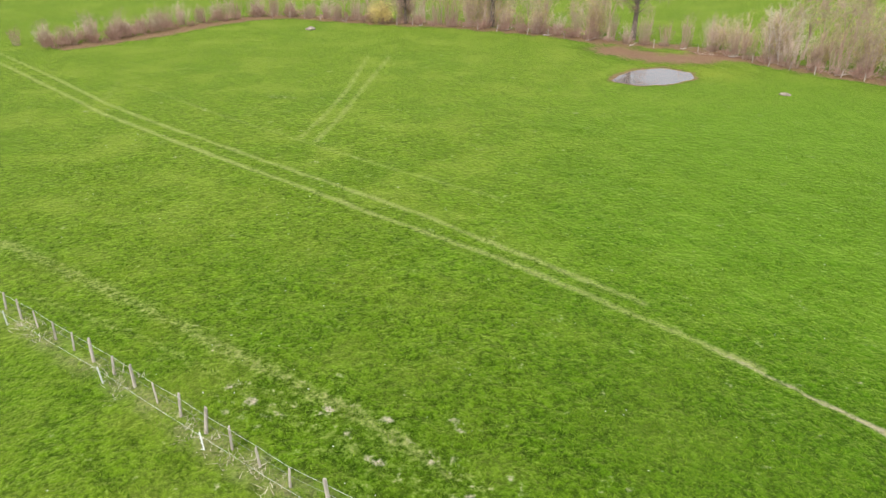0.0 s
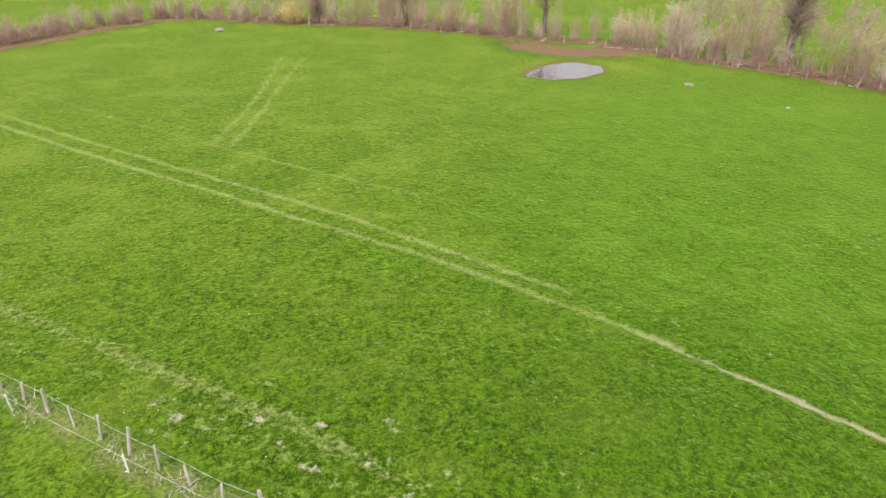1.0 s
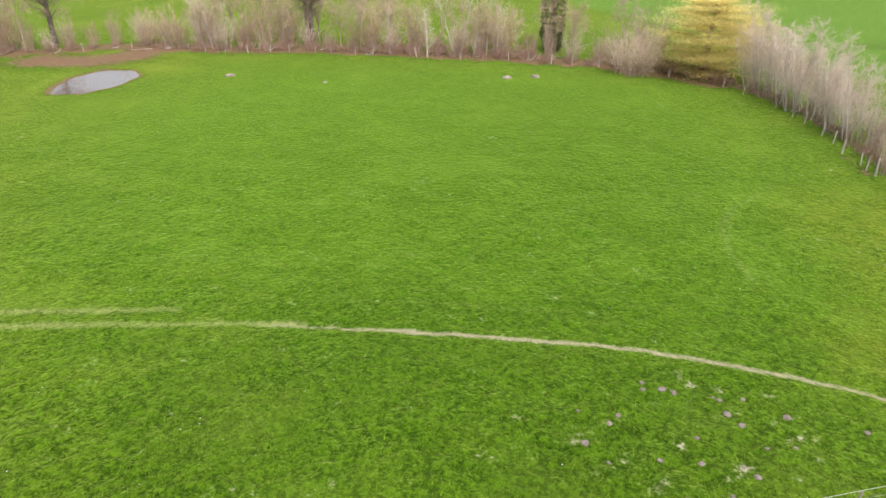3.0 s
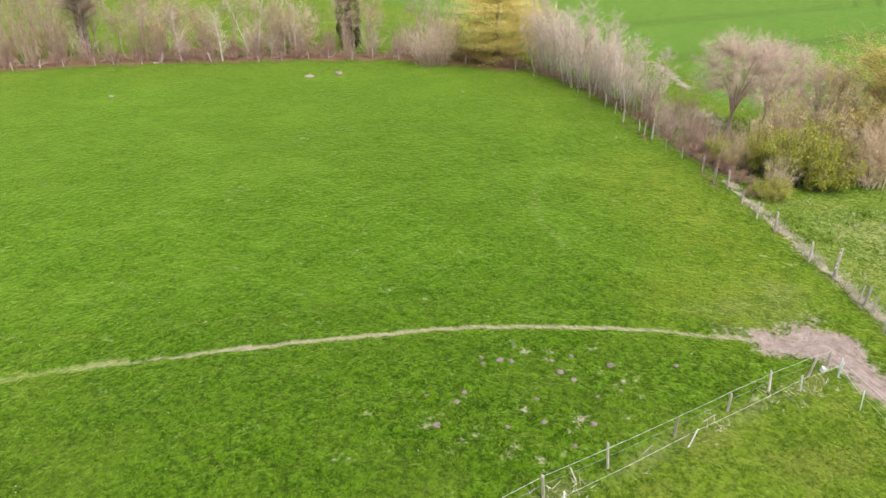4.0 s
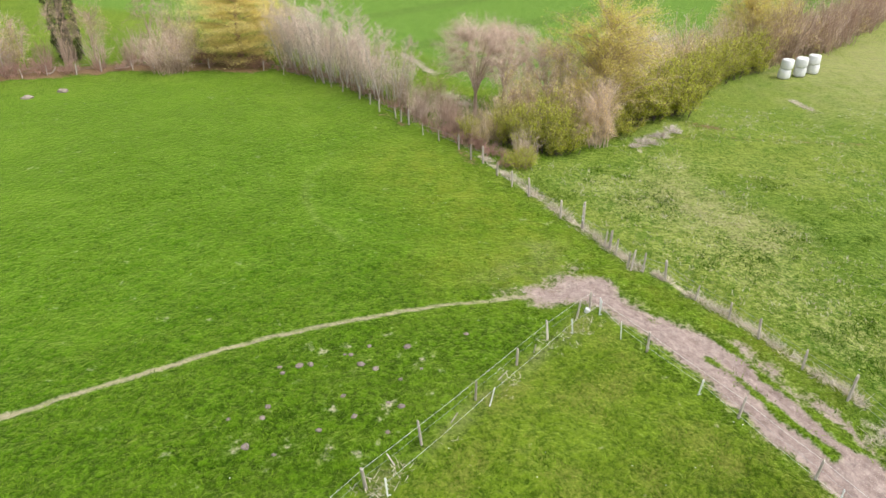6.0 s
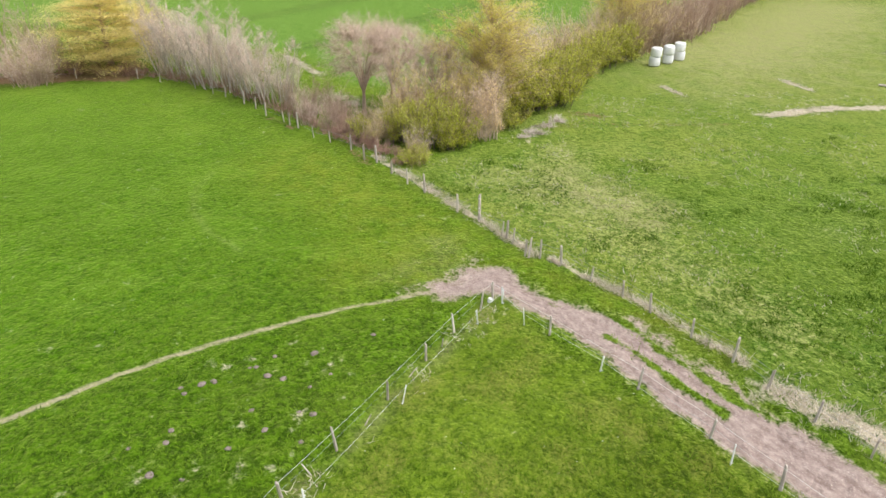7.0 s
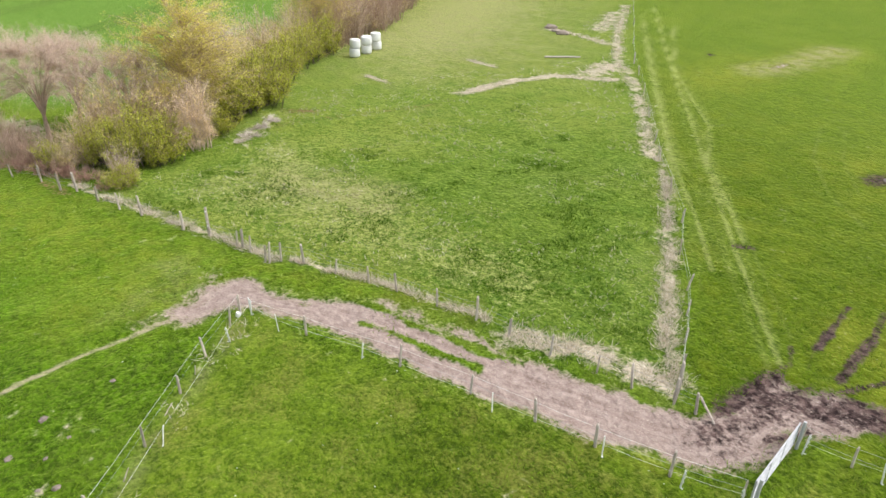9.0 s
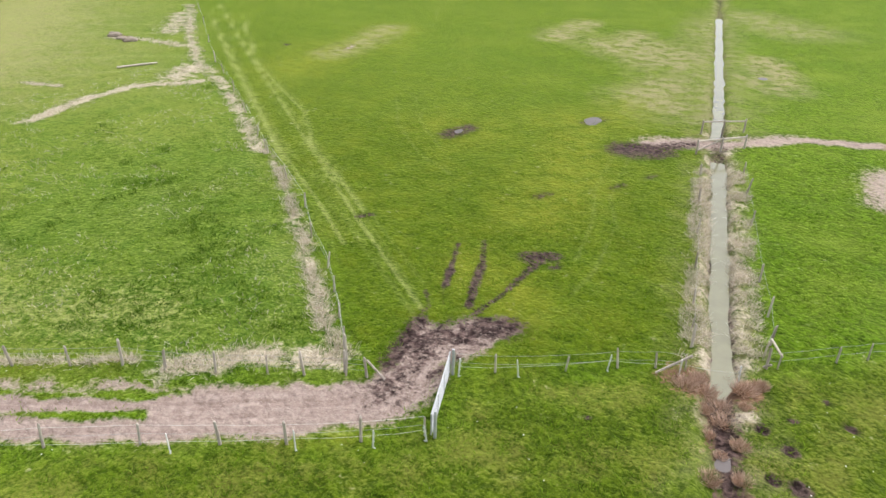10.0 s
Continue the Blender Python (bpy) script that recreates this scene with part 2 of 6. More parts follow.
M_BARK = plain("grey_bark", (0.075, 0.058, 0.045), (0.200, 0.165, 0.135), 7.0, stretch=(1, 1, 0.3))
M_PALE_BARK = plain("birch_bark", (0.36, 0.30, 0.255), (0.72, 0.65, 0.58), 5.0, stretch=(1, 1, 3))
M_TWIG = plain("bare_twig", (0.30, 0.212, 0.160), (0.60, 0.455, 0.36), 3.0, by="island", bump=0.0)
M_TWIG_PALE = plain("pale_twig", (0.50, 0.375, 0.305), (0.82, 0.67, 0.575), 3.0, by="island", bump=0.0)
M_BRUSH = plain("cut_branch", (0.36, 0.31, 0.265), (0.68, 0.61, 0.54), 3.0, by="island", bump=0.0)
M_TWIG_RED = plain("bramble_cane", (0.24, 0.140, 0.105), (0.50, 0.335, 0.26), 3.0, by="island", bump=0.0)
M_LEAF_WILLOW = leafy("young_willow_leaf", (0.32, 0.285, 0.070), (0.45, 0.395, 0.125), 0.75, True)
M_LEAF_YELLOW = leafy("yellow_olive_leaf", (0.38, 0.335, 0.125), (0.50, 0.43, 0.19), 0.75, True)
M_LEAF_GREEN = leafy("hawthorn_leaf", (0.16, 0.18, 0.016), (0.34, 0.345, 0.062), 0.75, True)
M_LEAF_OLIVE = leafy("budding_leaf", (0.27, 0.235, 0.080), (0.43, 0.365, 0.165), 0.75, True)
M_LEAF_TAN = leafy("tan_bud", (0.37, 0.29, 0.14), (0.54, 0.44, 0.26), 0.75, True)
M_LEAF_LIME = leafy("lime_leaf", (0.19, 0.215, 0.025), (0.33, 0.335, 0.07), 0.75, True)
M_IVY = leafy("ivy_leaf", (0.022, 0.036, 0.008), (0.100, 0.105, 0.040), 0.15)
M_FILM = plain("white_wrap_film", (0.70, 0.71, 0.71), (0.85, 0.85, 0.85), 5.0, 0.35, bump=0.15)
M_EARTH = plain("crumbly_earth", (0.15, 0.108, 0.082), (0.30, 0.235, 0.180), 14.0, bump=0.8)
M_MOLE = plain("dry_molehill_soil", (0.150, 0.118, 0.102), (0.275, 0.226, 0.198), 14.0, bump=0.8)
M_STONE = plain("pale_stone", (0.19, 0.155, 0.12), (0.38, 0.325, 0.265), 6.0, bump=0.6)
M_POND = water_material("pond_water", (0.17, 0.145, 0.130))
M_PUDDLE = water_material("puddle_water", (0.105, 0.088, 0.088), 0.35, 0.3)
M_DITCH = water_material("ditch_water", (0.16, 0.155, 0.085), 0.12)
M_PETAL = plain("white_petal", (0.75, 0.75, 0.68), (0.85, 0.84, 0.78), 10.0, by="island")


# ---- building helpers ----
def mesh_object(name, verts, faces, material, parent=None, label="", smooth=False):
    """One mesh object from vertices and faces; under a parent it is a part."""
    me = bpy.data.meshes.new(name)
    me.from_pydata(verts, [], faces)
    me.materials.append(material)
    if smooth:
        me.shade_smooth()
    ob = new(name, me)
    ob.parent = parent
    if label:
        ob["label"] = label
    return ob


def part(name, bm, material, parent, label="", smooth=False):
    """Links a bmesh as one mesh object under a thing or a part."""
    me = bpy.data.meshes.new(name)
    bm.to_mesh(me)
    bm.free()
    me.materials.append(material)
    if smooth:
        me.shade_smooth()
    ob = new(name, me)
    ob.parent = parent
    if label:
        ob["label"] = label
    return ob


def thing(name, at=(0, 0, 0), label="", category="", group="", kind=""):
    ob = new(name)
    ob.empty_display_size = 0.3
    ob.location = at
    return tagged(ob, label, category, group, kind)


class Soup:
    """Gathers many tubes, blades and leaves into one mesh."""

    def __init__(self):
        self.v, self.f = [], []

    def tube(self, pts, radii, sides=4):
        base = len(self.v)
        n = len(pts)
        for i, p in enumerate(pts):
            d = (pts[min(i + 1, n - 1)] - pts[max(i - 1, 0)])
            d = d.normalized() if d.length > 1e-9 else Vector((0, 0, 1))
            a = d.cross(Vector((0.31, 0.17, 0.93)))
            if a.length < 1e-4:
                a = d.cross(Vector((1, 0, 0)))
            a.normalize()
            b = d.cross(a)
            for k in range(sides):
                w = 2 * math.pi * k / sides
                self.v.append(tuple(p + (a * math.cos(w) + b * math.sin(w)) * radii[i]))
        for i in range(n - 1):
            for k in range(sides):
                q = (k + 1) % sides
                self.f.append((base + i * sides + k, base + i * sides + q, base + (i + 1) * sides + q, base + (i + 1) * sides + k))
        if sides > 3:
            self.f.append(tuple(base + k for k in reversed(range(sides))))
            self.f.append(tuple(base + (n - 1) * sides + k for k in range(sides)))

    def spike(self, p, q, w):
        """A twig: a thin three-sided cone from p to q."""
        base = len(self.v)
        d = (q - p).normalized()
        a = d.cross(Vector((0.3, 0.2, 0.93))).normalized() * w
        b = d.cross(a)
        self.v += [tuple(p + a), tuple(p - a * 0.5 + b * 0.87), tuple(p - a * 0.5 - b * 0.87), tuple(q)]
        self.f += [(base, base + 1, base + 3), (base + 1, base + 2, base + 3), (base + 2, base, base + 3)]

    def leaf(self, p, d, n, size, wide=0.55):
        base = len(self.v)
        s = d.cross(n).normalized() * size * wide * 0.5
        self.v += [tuple(p), tuple(p + d * size * 0.5 + s), tuple(p + d * size), tuple(p + d * size * 0.5 - s)]
        self.f += [(base, base + 1, base + 2, base + 3)]

    def object(self, name, material, parent=None, label=""):
        return mesh_object(name, self.v, self.f, material, parent, label)


def box_bm(sx, sy, sz, bevel=0.0, z0=0.0):
    bm = bmesh.new()
    bmesh.ops.create_cube(bm, size=1.0, matrix=Matrix.Translation((0, 0, z0 + sz / 2)) @ Matrix.Diagonal((sx, sy, sz, 1)))
    if bevel:
        bmesh.ops.bevel(bm, geom=bm.edges[:], offset=bevel, segments=1, affect="EDGES")
    return bm


def _hash(ix, iy, seed):
    h = (ix * 374761393 + iy * 668265263 + seed * 1442695041) & 0xFFFFFFFF
    h = ((h ^ (h >> 13)) * 1274126177) & 0xFFFFFFFF
    return ((h ^ (h >> 16)) & 0xFFFF) / 65535.0


def vnoise(x, y, scale, seed=0):
    """Smooth value noise in 0..1 over arrays."""
    u, v = x * scale, y * scale
    iu, iv = np.floor(u).astype(np.int64), np.floor(v).astype(np.int64)
    fu, fv = u - iu, v - iv
    fu, fv = fu * fu * (3 - 2 * fu), fv * fv * (3 - 2 * fv)
    a, b = _hash(iu, iv, seed), _hash(iu + 1, iv, seed)
    c, d = _hash(iu, iv + 1, seed), _hash(iu + 1, iv + 1, seed)
    return (a * (1 - fu) + b * fu) * (1 - fv) + (c * (1 - fu) + d * fu) * fv


def away(x, y, line):
    """Distance of the points to a polyline."""
    best = np.full(x.shape, 1e9)
    for (ax, ay), (bx, by) in zip(line[:-1], line[1:]):
        dx, dy = bx - ax, by - ay
        t = np.clip(((x - ax) * dx + (y - ay) * dy) / (dx * dx + dy * dy + 1e-12), 0, 1)
        best = np.minimum(best, np.hypot(x - ax - t * dx, y - ay - t * dy))
    return best


def inside(x, y, poly):
    """Signed distance to a polygon, positive inside."""
    odd = np.zeros(x.shape, bool)
    for (ax, ay), (bx, by) in zip(poly, poly[1:] + poly[:1]):
        if ay != by:
            odd ^= ((ay > y) != (by > y)) & (x < (bx - ax) * (y - ay) / (by - ay) + ax)
    d = away(x, y, poly + poly[:1])
    return np.where(odd, d, -d)


def ramp(d, soft):
    """1 well inside, 0 outside, 0.5 on the line."""
    return np.clip(0.5 + d / (2 * soft), 0, 1)


# ---- the plan: lines on the ground, in metres ----
DITCH = [(-2.2, -10.0), (-0.9, -15.0), (-0.1, -17.8), (0.6, -20.7), (1.2, -24.6), (3.2, -34.2), (5.7, -46.7), (7.2, -53.8), (10.2, -69.8), (18.0, -109.5), (21.5, -128.0)]
TRACK_IN = [(26.9, 0.2), (26.8, -1.1), (26.9, -2.4), (26.4, -3.2), (25.0, -4.5), (24.0, -5.3), (22.7, -6.1), (20.8, -7.4), (18.8, -8.6), (17.4, -9.6), (15.8, -10.6), (14.2, -11.8), (12.6, -13.0), (11.2, -14.4), (10.6, -15.6), (10.4, -17.2), (10.4, -18.8), (9.7, -21.1)]
TRACK_OUT = [(27.7, -0.1), (28.4, -1.2), (29.2, -2.1), (29.4, -3.0), (28.4, -4.0), (27.2, -4.9), (26.2, -6.1), (25.3, -7.4), (24.5, -9.0), (23.1, -9.7), (21.7, -10.4), (20.7, -11.0), (19.3, -11.8), (18.2, -12.5), (17.1, -13.2), (16.1, -13.9), (15.0, -14.6), (13.8, -15.3), (13.0, -16.0), (12.8, -17.6), (13.2, -19.2), (13.4, -20.8), (12.2, -20.9), (11.3, -22.1), (10.3, -23.0), (9.2, -22.4)]
STRIPS = [([(23.3, -7.3), (22.5, -8.0), (21.5, -8.6), (20.3, -9.3), (19.3, -9.9), (18.5, -10.4)], 0.23), ([(24.9, -7.9), (23.9, -8.5), (22.5, -9.2), (21.3, -9.9), (20.3, -10.5), (19.5, -11.0)], 0.26), ([(19.5, -11.0), (18.9, -11.5), (18.1, -12.1)], 0.14), ([(25.9, -5.3), (25.6, -5.5)], 0.1)]
TRAIL = [(9.8, 26.1), (13.0, 22.1), (15.9, 18.8), (18.6, 15.5), (20.9, 12.7), (22.7, 9.9), (24.3, 6.7), (25.5, 4.3), (26.5, 1.6), (27.3, -0.6)]
RUTS = [
    [(-55.0, 82.0), (-39.0, 66.9), (-30.1, 58.2), (-21.5, 51.0), (-15.7, 46.4), (-9.5, 41.6), (-4.6, 37.6), (2.9, 31.8), (8.3, 26.9), (10.9, 24.5), (13.0, 22.4)],
    [(-53.3, 82.8), (-40.2, 70.4), (-31.3, 61.5), (-23.9, 55.1), (-16.5, 49.2), (-6.9, 41.7), (-1.5, 37.4), (5.2, 31.3), (9.5, 27.4), (14.0, 24.0), (18.5, 19.6), (22.5, 14.5)],
]
FAINT = [
    [(-6.6, 83.0), (-8.2, 66.8), (-9.1, 57.1), (-10.0, 51.0)],
    [(-9.2, 83.0), (-9.6, 66.8), (-10.6, 57.1), (-11.4, 52.0)],
    [(-31.2, 68.3), (-22.3, 60.3), (-10.3, 50.3), (-3.4, 44.9), (3.4, 40.0)],
    [(-31.5, 62.5), (-33.5, 69.5), (-29.5, 75.0), (-20.0, 80.0)],
    [(41.9, 14.5), (38.8, 14.8), (36.0, 14.0), (33.4, 12.4), (31.2, 10.2)],
]
FENCE_EAST = [(12.9, -16.4), (14.8, -17.6), (16.9, -19.7), (19.0, -21.7), (22.2, -24.4), (25.0, -26.8), (33.4, -32.4), (36.4, -34.6), (56.3, -48.9), (89.3, -75.5), (107.0, -89.0)]
FENCE_TRACK = [(66.5, 29.2), (62.6, 21.9), (59.8, 18.4), (56.2, 14.9), (52.4, 11.8), (48.7, 8.9), (45.9, 5.8), (43.4, 3.8), (41.3, 2.7), (38.4, 0.5), (34.4, -2.6), (30.0, -5.5), (27.7, -7.5), (25.0, -9.6), (21.4, -11.9), (17.9, -13.5), (15.0, -15.2), (12.9, -16.4)]
FENCE_HEDGE = [(-48.0, 85.8), (-41.5, 93.5), (-36.0, 103.8), (-30.0, 110.3), (-23.7, 111.2), (-16.1, 108.0), (0.0, 103.6), (7.9, 100.4), (14.2, 97.0), (23.5, 90.6), (31.0, 88.0), (39.3, 76.8), (46.0, 70.8), (49.9, 64.5), (53.3, 60.1), (56.6, 55.2), (60.5, 50.4), (64.0, 42.8), (66.5, 34.0), (66.5, 29.2)]
HEDGE_EAST = [(43.8, 0.2), (47.3, -3.8), (55.2, -9.6), (68.1, -17.3), (80.6, -30.5), (103.7, -46.5), (125.0, -62.0)]
PADDOCK = FENCE_TRACK[8:] + FENCE_EAST[1:] + HEDGE_EAST[::-1]
LEY = FENCE_EAST + [(60.0, -140.0), (24.0, -140.0)] + DITCH[4:-1][::-1] + [(8.8, -19.3), (9.9, -18.6)]
CROP = [(64.0, 7.5), (70.0, 10.6), (76.5, 14.4), (90.0, 40.0), (110.0, 95.0), (400.0, 120.0), (400.0, -160.0), (150.0, -75.0), (104.0, -43.0), (81.0, -26.0), (62.0, -8.0)]
NEAR_PADDOCK = [(-40.0, 40.1), (-18.8, 25.5), (-4.8, 15.9), (14.8, 4.75), (26.3, -2.7), (19.9, -7.7), (9.0, -15.2), (10.0, -18.4), (2.4, -23.5), (1.0, -24.0), (-2.2, -10.0), (-30.0, 0.0)]
WHEELS = [
    [(79.6, -69.3), (54.8, -49.7), (42.0, -40.0), (35.6, -35.1), (27.8, -28.9)],
    [(66.6, -59.2), (42.8, -40.8), (32.4, -32.9), (25.5, -28.3), (20.5, -24.6)],
    [(85.0, -76.0), (64.9, -60.3), (53.0, -51.1), (38.3, -40.0), (26.3, -30.9), (20.9, -26.8), (13.7, -21.6)],
    [(70.0, -66.5), (52.7, -51.2), (45.0, -45.9), (37.2, -40.8), (31.5, -34.9), (26.0, -31.1)],
    [(33.5, -36.5), (27.5, -32.4), (22.0, -28.4)],
    [(35.4, -66.5), (35.6, -57.5), (33.8, -49.0), (29.2, -42.6), (24.5, -38.2), (20.4, -35.9)],
    [(33.9, -66.5), (34.0, -57.5), (32.2, -49.8), (28.0, -44.0), (23.4, -39.6)],
    [(11.6, -46.0), (10.5, -38.1), (8.9, -34.5), (8.2, -29.1), (8.4, -26.4)],
    [(12.6, -45.0), (11.7, -38.6), (10.2, -34.3), (9.4, -29.6)],
    [(59.4, -97.5), (49.0, -81.2)], [(60.6, -96.5), (50.2, -80.2)],
    [(26.0, -92.0), (23.0, -84.0), (19.6, -71.0), (17.5, -62.0)],
    [(3.8, -74.0), (5.3, -66.0), (4.6, -62.0), (2.6, -58.5)], [(2.6, -74.5), (4.0, -66.4), (3.2, -62.4)],
]
SOFT_LUSH = [(28.0, 4.0), (26.0, 12.0), (21.0, 22.0), (10.0, 26.0), (-6.0, 24.0), (-4.0, 16.5), (14.8, 5.2), (24.0, -0.5)]
LUSH = [(26.0, -0.8), (24.5, 6.0), (21.0, 12.3), (14.0, 12.0), (10.0, 9.5), (14.8, 5.0)]
TRAMLINES = [[(79.4, 16.6), (97.0, 3.0), (140.0, -28.0)], [(78.0, 15.2), (95.5, 1.6), (138.0, -29.5)], [(97.6, 27.4), (125.0, 5.0), (180.0, -36.0)], [(96.0, 26.0), (123.5, 3.5), (178.0, -38.0)], [(82.6, -11.5), (101.2, -25.4), (130.0, -47.0)], [(81.0, -13.0), (99.8, -27.0), (128.0, -48.5)]]
MUD = [
    ([(12.5, -19.4), (11.2, -20.4), (10.5, -21.5), (9.6, -22.5)], 0.6, 0.50), ([(10.9, -22.2), (9.7, -22.7)], 0.5, 0.55), ([(13.5, -21.0), (13.5, -21.9), (14.3, -22.9)], 0.18, 0.42),
    ([(13.8, -23.8), (14.3, -25.2)], 0.2, 0.8), ([(14.3, -25.2), (15.4, -27.9)], 0.14, 0.6), ([(13.1, -22.4), (13.8, -23.8)], 0.12, 0.36),
    ([(12.0, -23.0), (12.7, -24.8), (13.2, -26.5)], 0.24, 0.64), ([(13.2, -26.5), (14.4, -29.0)], 0.17, 0.56), ([(11.5, -22.5), (11.2, -24.3), (11.1, -26.5)], 0.15, 0.62), ([(11.1, -26.2), (10.9, -28.6)], 0.26, 0.60),
    ([(11.7, -28.6), (10.6, -29.2)], 0.55, 0.72), ([(10.2, -28.1), (9.9, -28.5)], 0.22, 0.6), ([(12.9, -18.6), (13.3, -20.4)], 0.35, 0.42), ([(12.2, -47.0), (10.6, -47.6)], 1.5, 0.72), ([(11.0, -47.8), (8.6, -50.8)], 0.9, 0.5),
    ([(14.3, -35.8), (13.9, -36.6)], 0.4, 0.42), ([(21.9, -27.7), (21.3, -28.3)], 0.25, 0.6), ([(55.9, -58.7), (55.9, -59.3)], 0.35, 0.8), ([(10.8, -39.5), (10.4, -40.6)], 0.4, 0.45), ([(9.4, -42.6), (9.1, -43.2)], 0.4, 0.4),
]
HOLES = [(-1.7, -20.9, 0.26), (-2.2, -19.3, 0.32), (-0.7, -21.5, 0.20), (-1.6, -22.6, 0.18), (-3.5, -23.3, 0.17), (-3.7, -22.9, 0.15), (-1.4, -19.2, 0.20), (-3.3, -20.5, 0.15), (4.8, -18.8, 0.10), (-2.6, -24.4, 0.15), (-3.0, -21.8, 0.14)]
DIRT = [([(-4.6, -51), (-5, -47)], 2.2, 0.6),
    ([(10.5, -49.5), (8, -51), (6.5, -52), (4.9, -53.3), (1.5, -56.4), (-3.7, -58.2), (-16, -62.5)], 0.75, 0.72),
    ([(11.2, -49.6), (9.2, -50.9), (7.6, -51.4)], 1.4, 0.56),
    ([(5, -53.8), (2.0, -56.6)], 1.1, 0.5),
    ([(28.6, -1.9), (27, -0.4)], 0.9, 0.55),
    ([(49.0, -61.2), (49.4, -63.4)], 0.35, 0.6)]
THIN = [([(48.8, -58.8), (49.2, -63.0), (50.3, -68.8), (52.0, -74.2)], 1.9, 0.48),
    ([(23.2, -81.5), (20, -80.68), (17, -77)], 4.42, 0.68),
    ([(12.0, -59.6), (15.2, -61.7), (14.4, -68.0)], 2.4, 0.6),
    ([(8.6, -73.2), (5, -71)], 2.34, 0.5),
    ([(31, -87), (34, -85.5)], 1.56, 0.5),
    ([(32.1, -81), (32.5, -92.8)], 1.95, 0.68),
    ([(23.8, -79), (24, -88.9)], 2.08, 0.68),
    ([(24, -82.5), (20, -82.3), (14.6, -81.6)], 4.2, 0.55),
    ([(15, -61.4), (12.6, -66.6)], 3, 0.5),
    ([(8.2, -82.5), (5.4, -74.4)], 2.0, 0.8),
    ([(14.4, -111.5), (6.9, -103.6)], 5, 0.45),
    ([(8.5, -57), (18, -104)], 3, 0.42),
    ([(13, -73), (11.5, -60)], 4.5, 0.3),
    ([(72, -33), (86, -44), (104, -58)], 12, 0.42),
    ([(-20, 26), (-12.7, 21.2), (-4.8, 15.7), (4, 10.8)], 0.5, 0.38),
    ([(14.8, 4.5), (25.4, -2.3)], 0.35, 0.22),
    ([(28.5, 1.5), (31.5, -0.6)], 1.2, 0.2),
    ([(1.8, -25), (6.2, -47)], 1.5, 0.3),
    ([(35, -12), (40, -8.5)], 2.2, 0.4),
    ([(0.6, -22), (-2, -10)], 1.4, 0.35)]
STRAW = [
    ([(14.4, -16.9), (16.4, -18.1), (19.3, -20.8), (22.3, -23.6), (25.0, -25.8)], 0.5, 0.48), ([(25.0, -25.8), (30.3, -30.4), (34.0, -32.6)], 0.35, 0.42), ([(34.5, -32.6), (40.1, -36.8), (48.8, -43.0), (58.0, -48.0), (70.0, -57.5), (86.0, -71.5)], 0.7, 0.47),
    ([(53.4, -27.4), (55.2, -33.5), (55.4, -38.0), (51.5, -42.5)], 0.75, 0.66), ([(56.5, -46.5), (54.5, -42.0)], 1.6, 0.56), ([(44.6, 4.0), (41.2, 1.9), (38.0, -0.3), (35.0, -2.4)], 0.30, 0.56), ([(35.0, -2.4), (32.0, -4.2), (30.2, -5.4)], 0.28, 0.44),
    ([(20.0, -12.6), (19.0, -13.4), (17.9, -14.6), (16.4, -15.9), (14.8, -16.5)], 0.75, 0.60), ([(30.0, -5.9), (25.2, -9.9), (21.2, -12.4)], 0.22, 0.44), ([(62.3, -21.5), (59.3, -22.3)], 0.35, 0.6), ([(64.3, -33.6), (60.5, -34.6)], 0.35, 0.6),
    ([(75.0, -50.5), (70.5, -52.0), (65.0, -52.0)], 0.9, 0.5), ([(81.0, -66.0), (72.0, -56.0)], 1.6, 0.48), ([(49.8, -8.4), (48.2, -7.2)], 0.7, 0.36), ([(37.5, 84.0), (31.5, 86.2)], 0.8, 0.62), ([(67.0, 11.0), (75.5, 16.0)], 0.5, 0.55), ([(57.0, 6.5), (60.0, 8.5)], 0.8, 0.5),
]
BROWN = [([(21.5, 88.0), (25.5, 83.0), (30.0, 83.0), (34.0, 85.0)], 3.4, 0.62), ([(50.6, -9.0), (51.4, -12.0), (51.2, -17.1), (51.3, -24.0)], 0.45, 0.34), ([(54.2, -12.0), (53.4, -13.6)], 0.7, 0.46), ([(75.6, -51.5), (71.3, -51.0)], 0.5, 0.55), ([(2.2, -22.9), (0.2, -23.6)], 1.1, 0.62), ([(1.0, -22.0), (-0.3, -17.8), (-2.0, -11.0)], 0.75, 0.50)]
MUD += [([(1.2, -23.6), (0.5, -21.0), (-0.3, -17.8), (-2.0, -11.0)], 0.55, 0.56), ([(0.6, -21.6), (0.2, -20.4)], 0.5, 0.5)]
BARE = [(-6.6, 20.8, 0.5), (-7.1, 20.2, 0.25), (-4.8, 18.9, 0.3), (-4.1, 19.4, 0.25), (-3.5, 19.1, 0.25), (-3.7, 17.5, 0.3), (-3.3, 18.4, 0.2), (-1.5, 16.6, 0.5), (0.0, 16.8, 0.5), (0.9, 16.2, 0.35), (-1.9, 16.4, 0.3), (-2.4, 15.7, 0.4), (-1.6, 18.2, 0.22), (-0.4, 15.8, 0.4), (-5.9, 20.2, 0.3), (15.9, 9.5, 0.35), (16.1, 7.8, 0.4), (16.1, 6.5, 0.3), (17.4, 9.3, 0.3), (20.7, 6.6, 0.3), (18.8, 4.9, 0.3), (21.6, 4.1, 0.3), (27.9, 30.9, 0.5), (-15.8, 64.0, 0.8)]
NEAR_RIGHT = [(-2.0, -9.0), (1.0, -24.0), (-12.0, -34.0), (-40.0, -40.0), (-30.0, -6.0)]
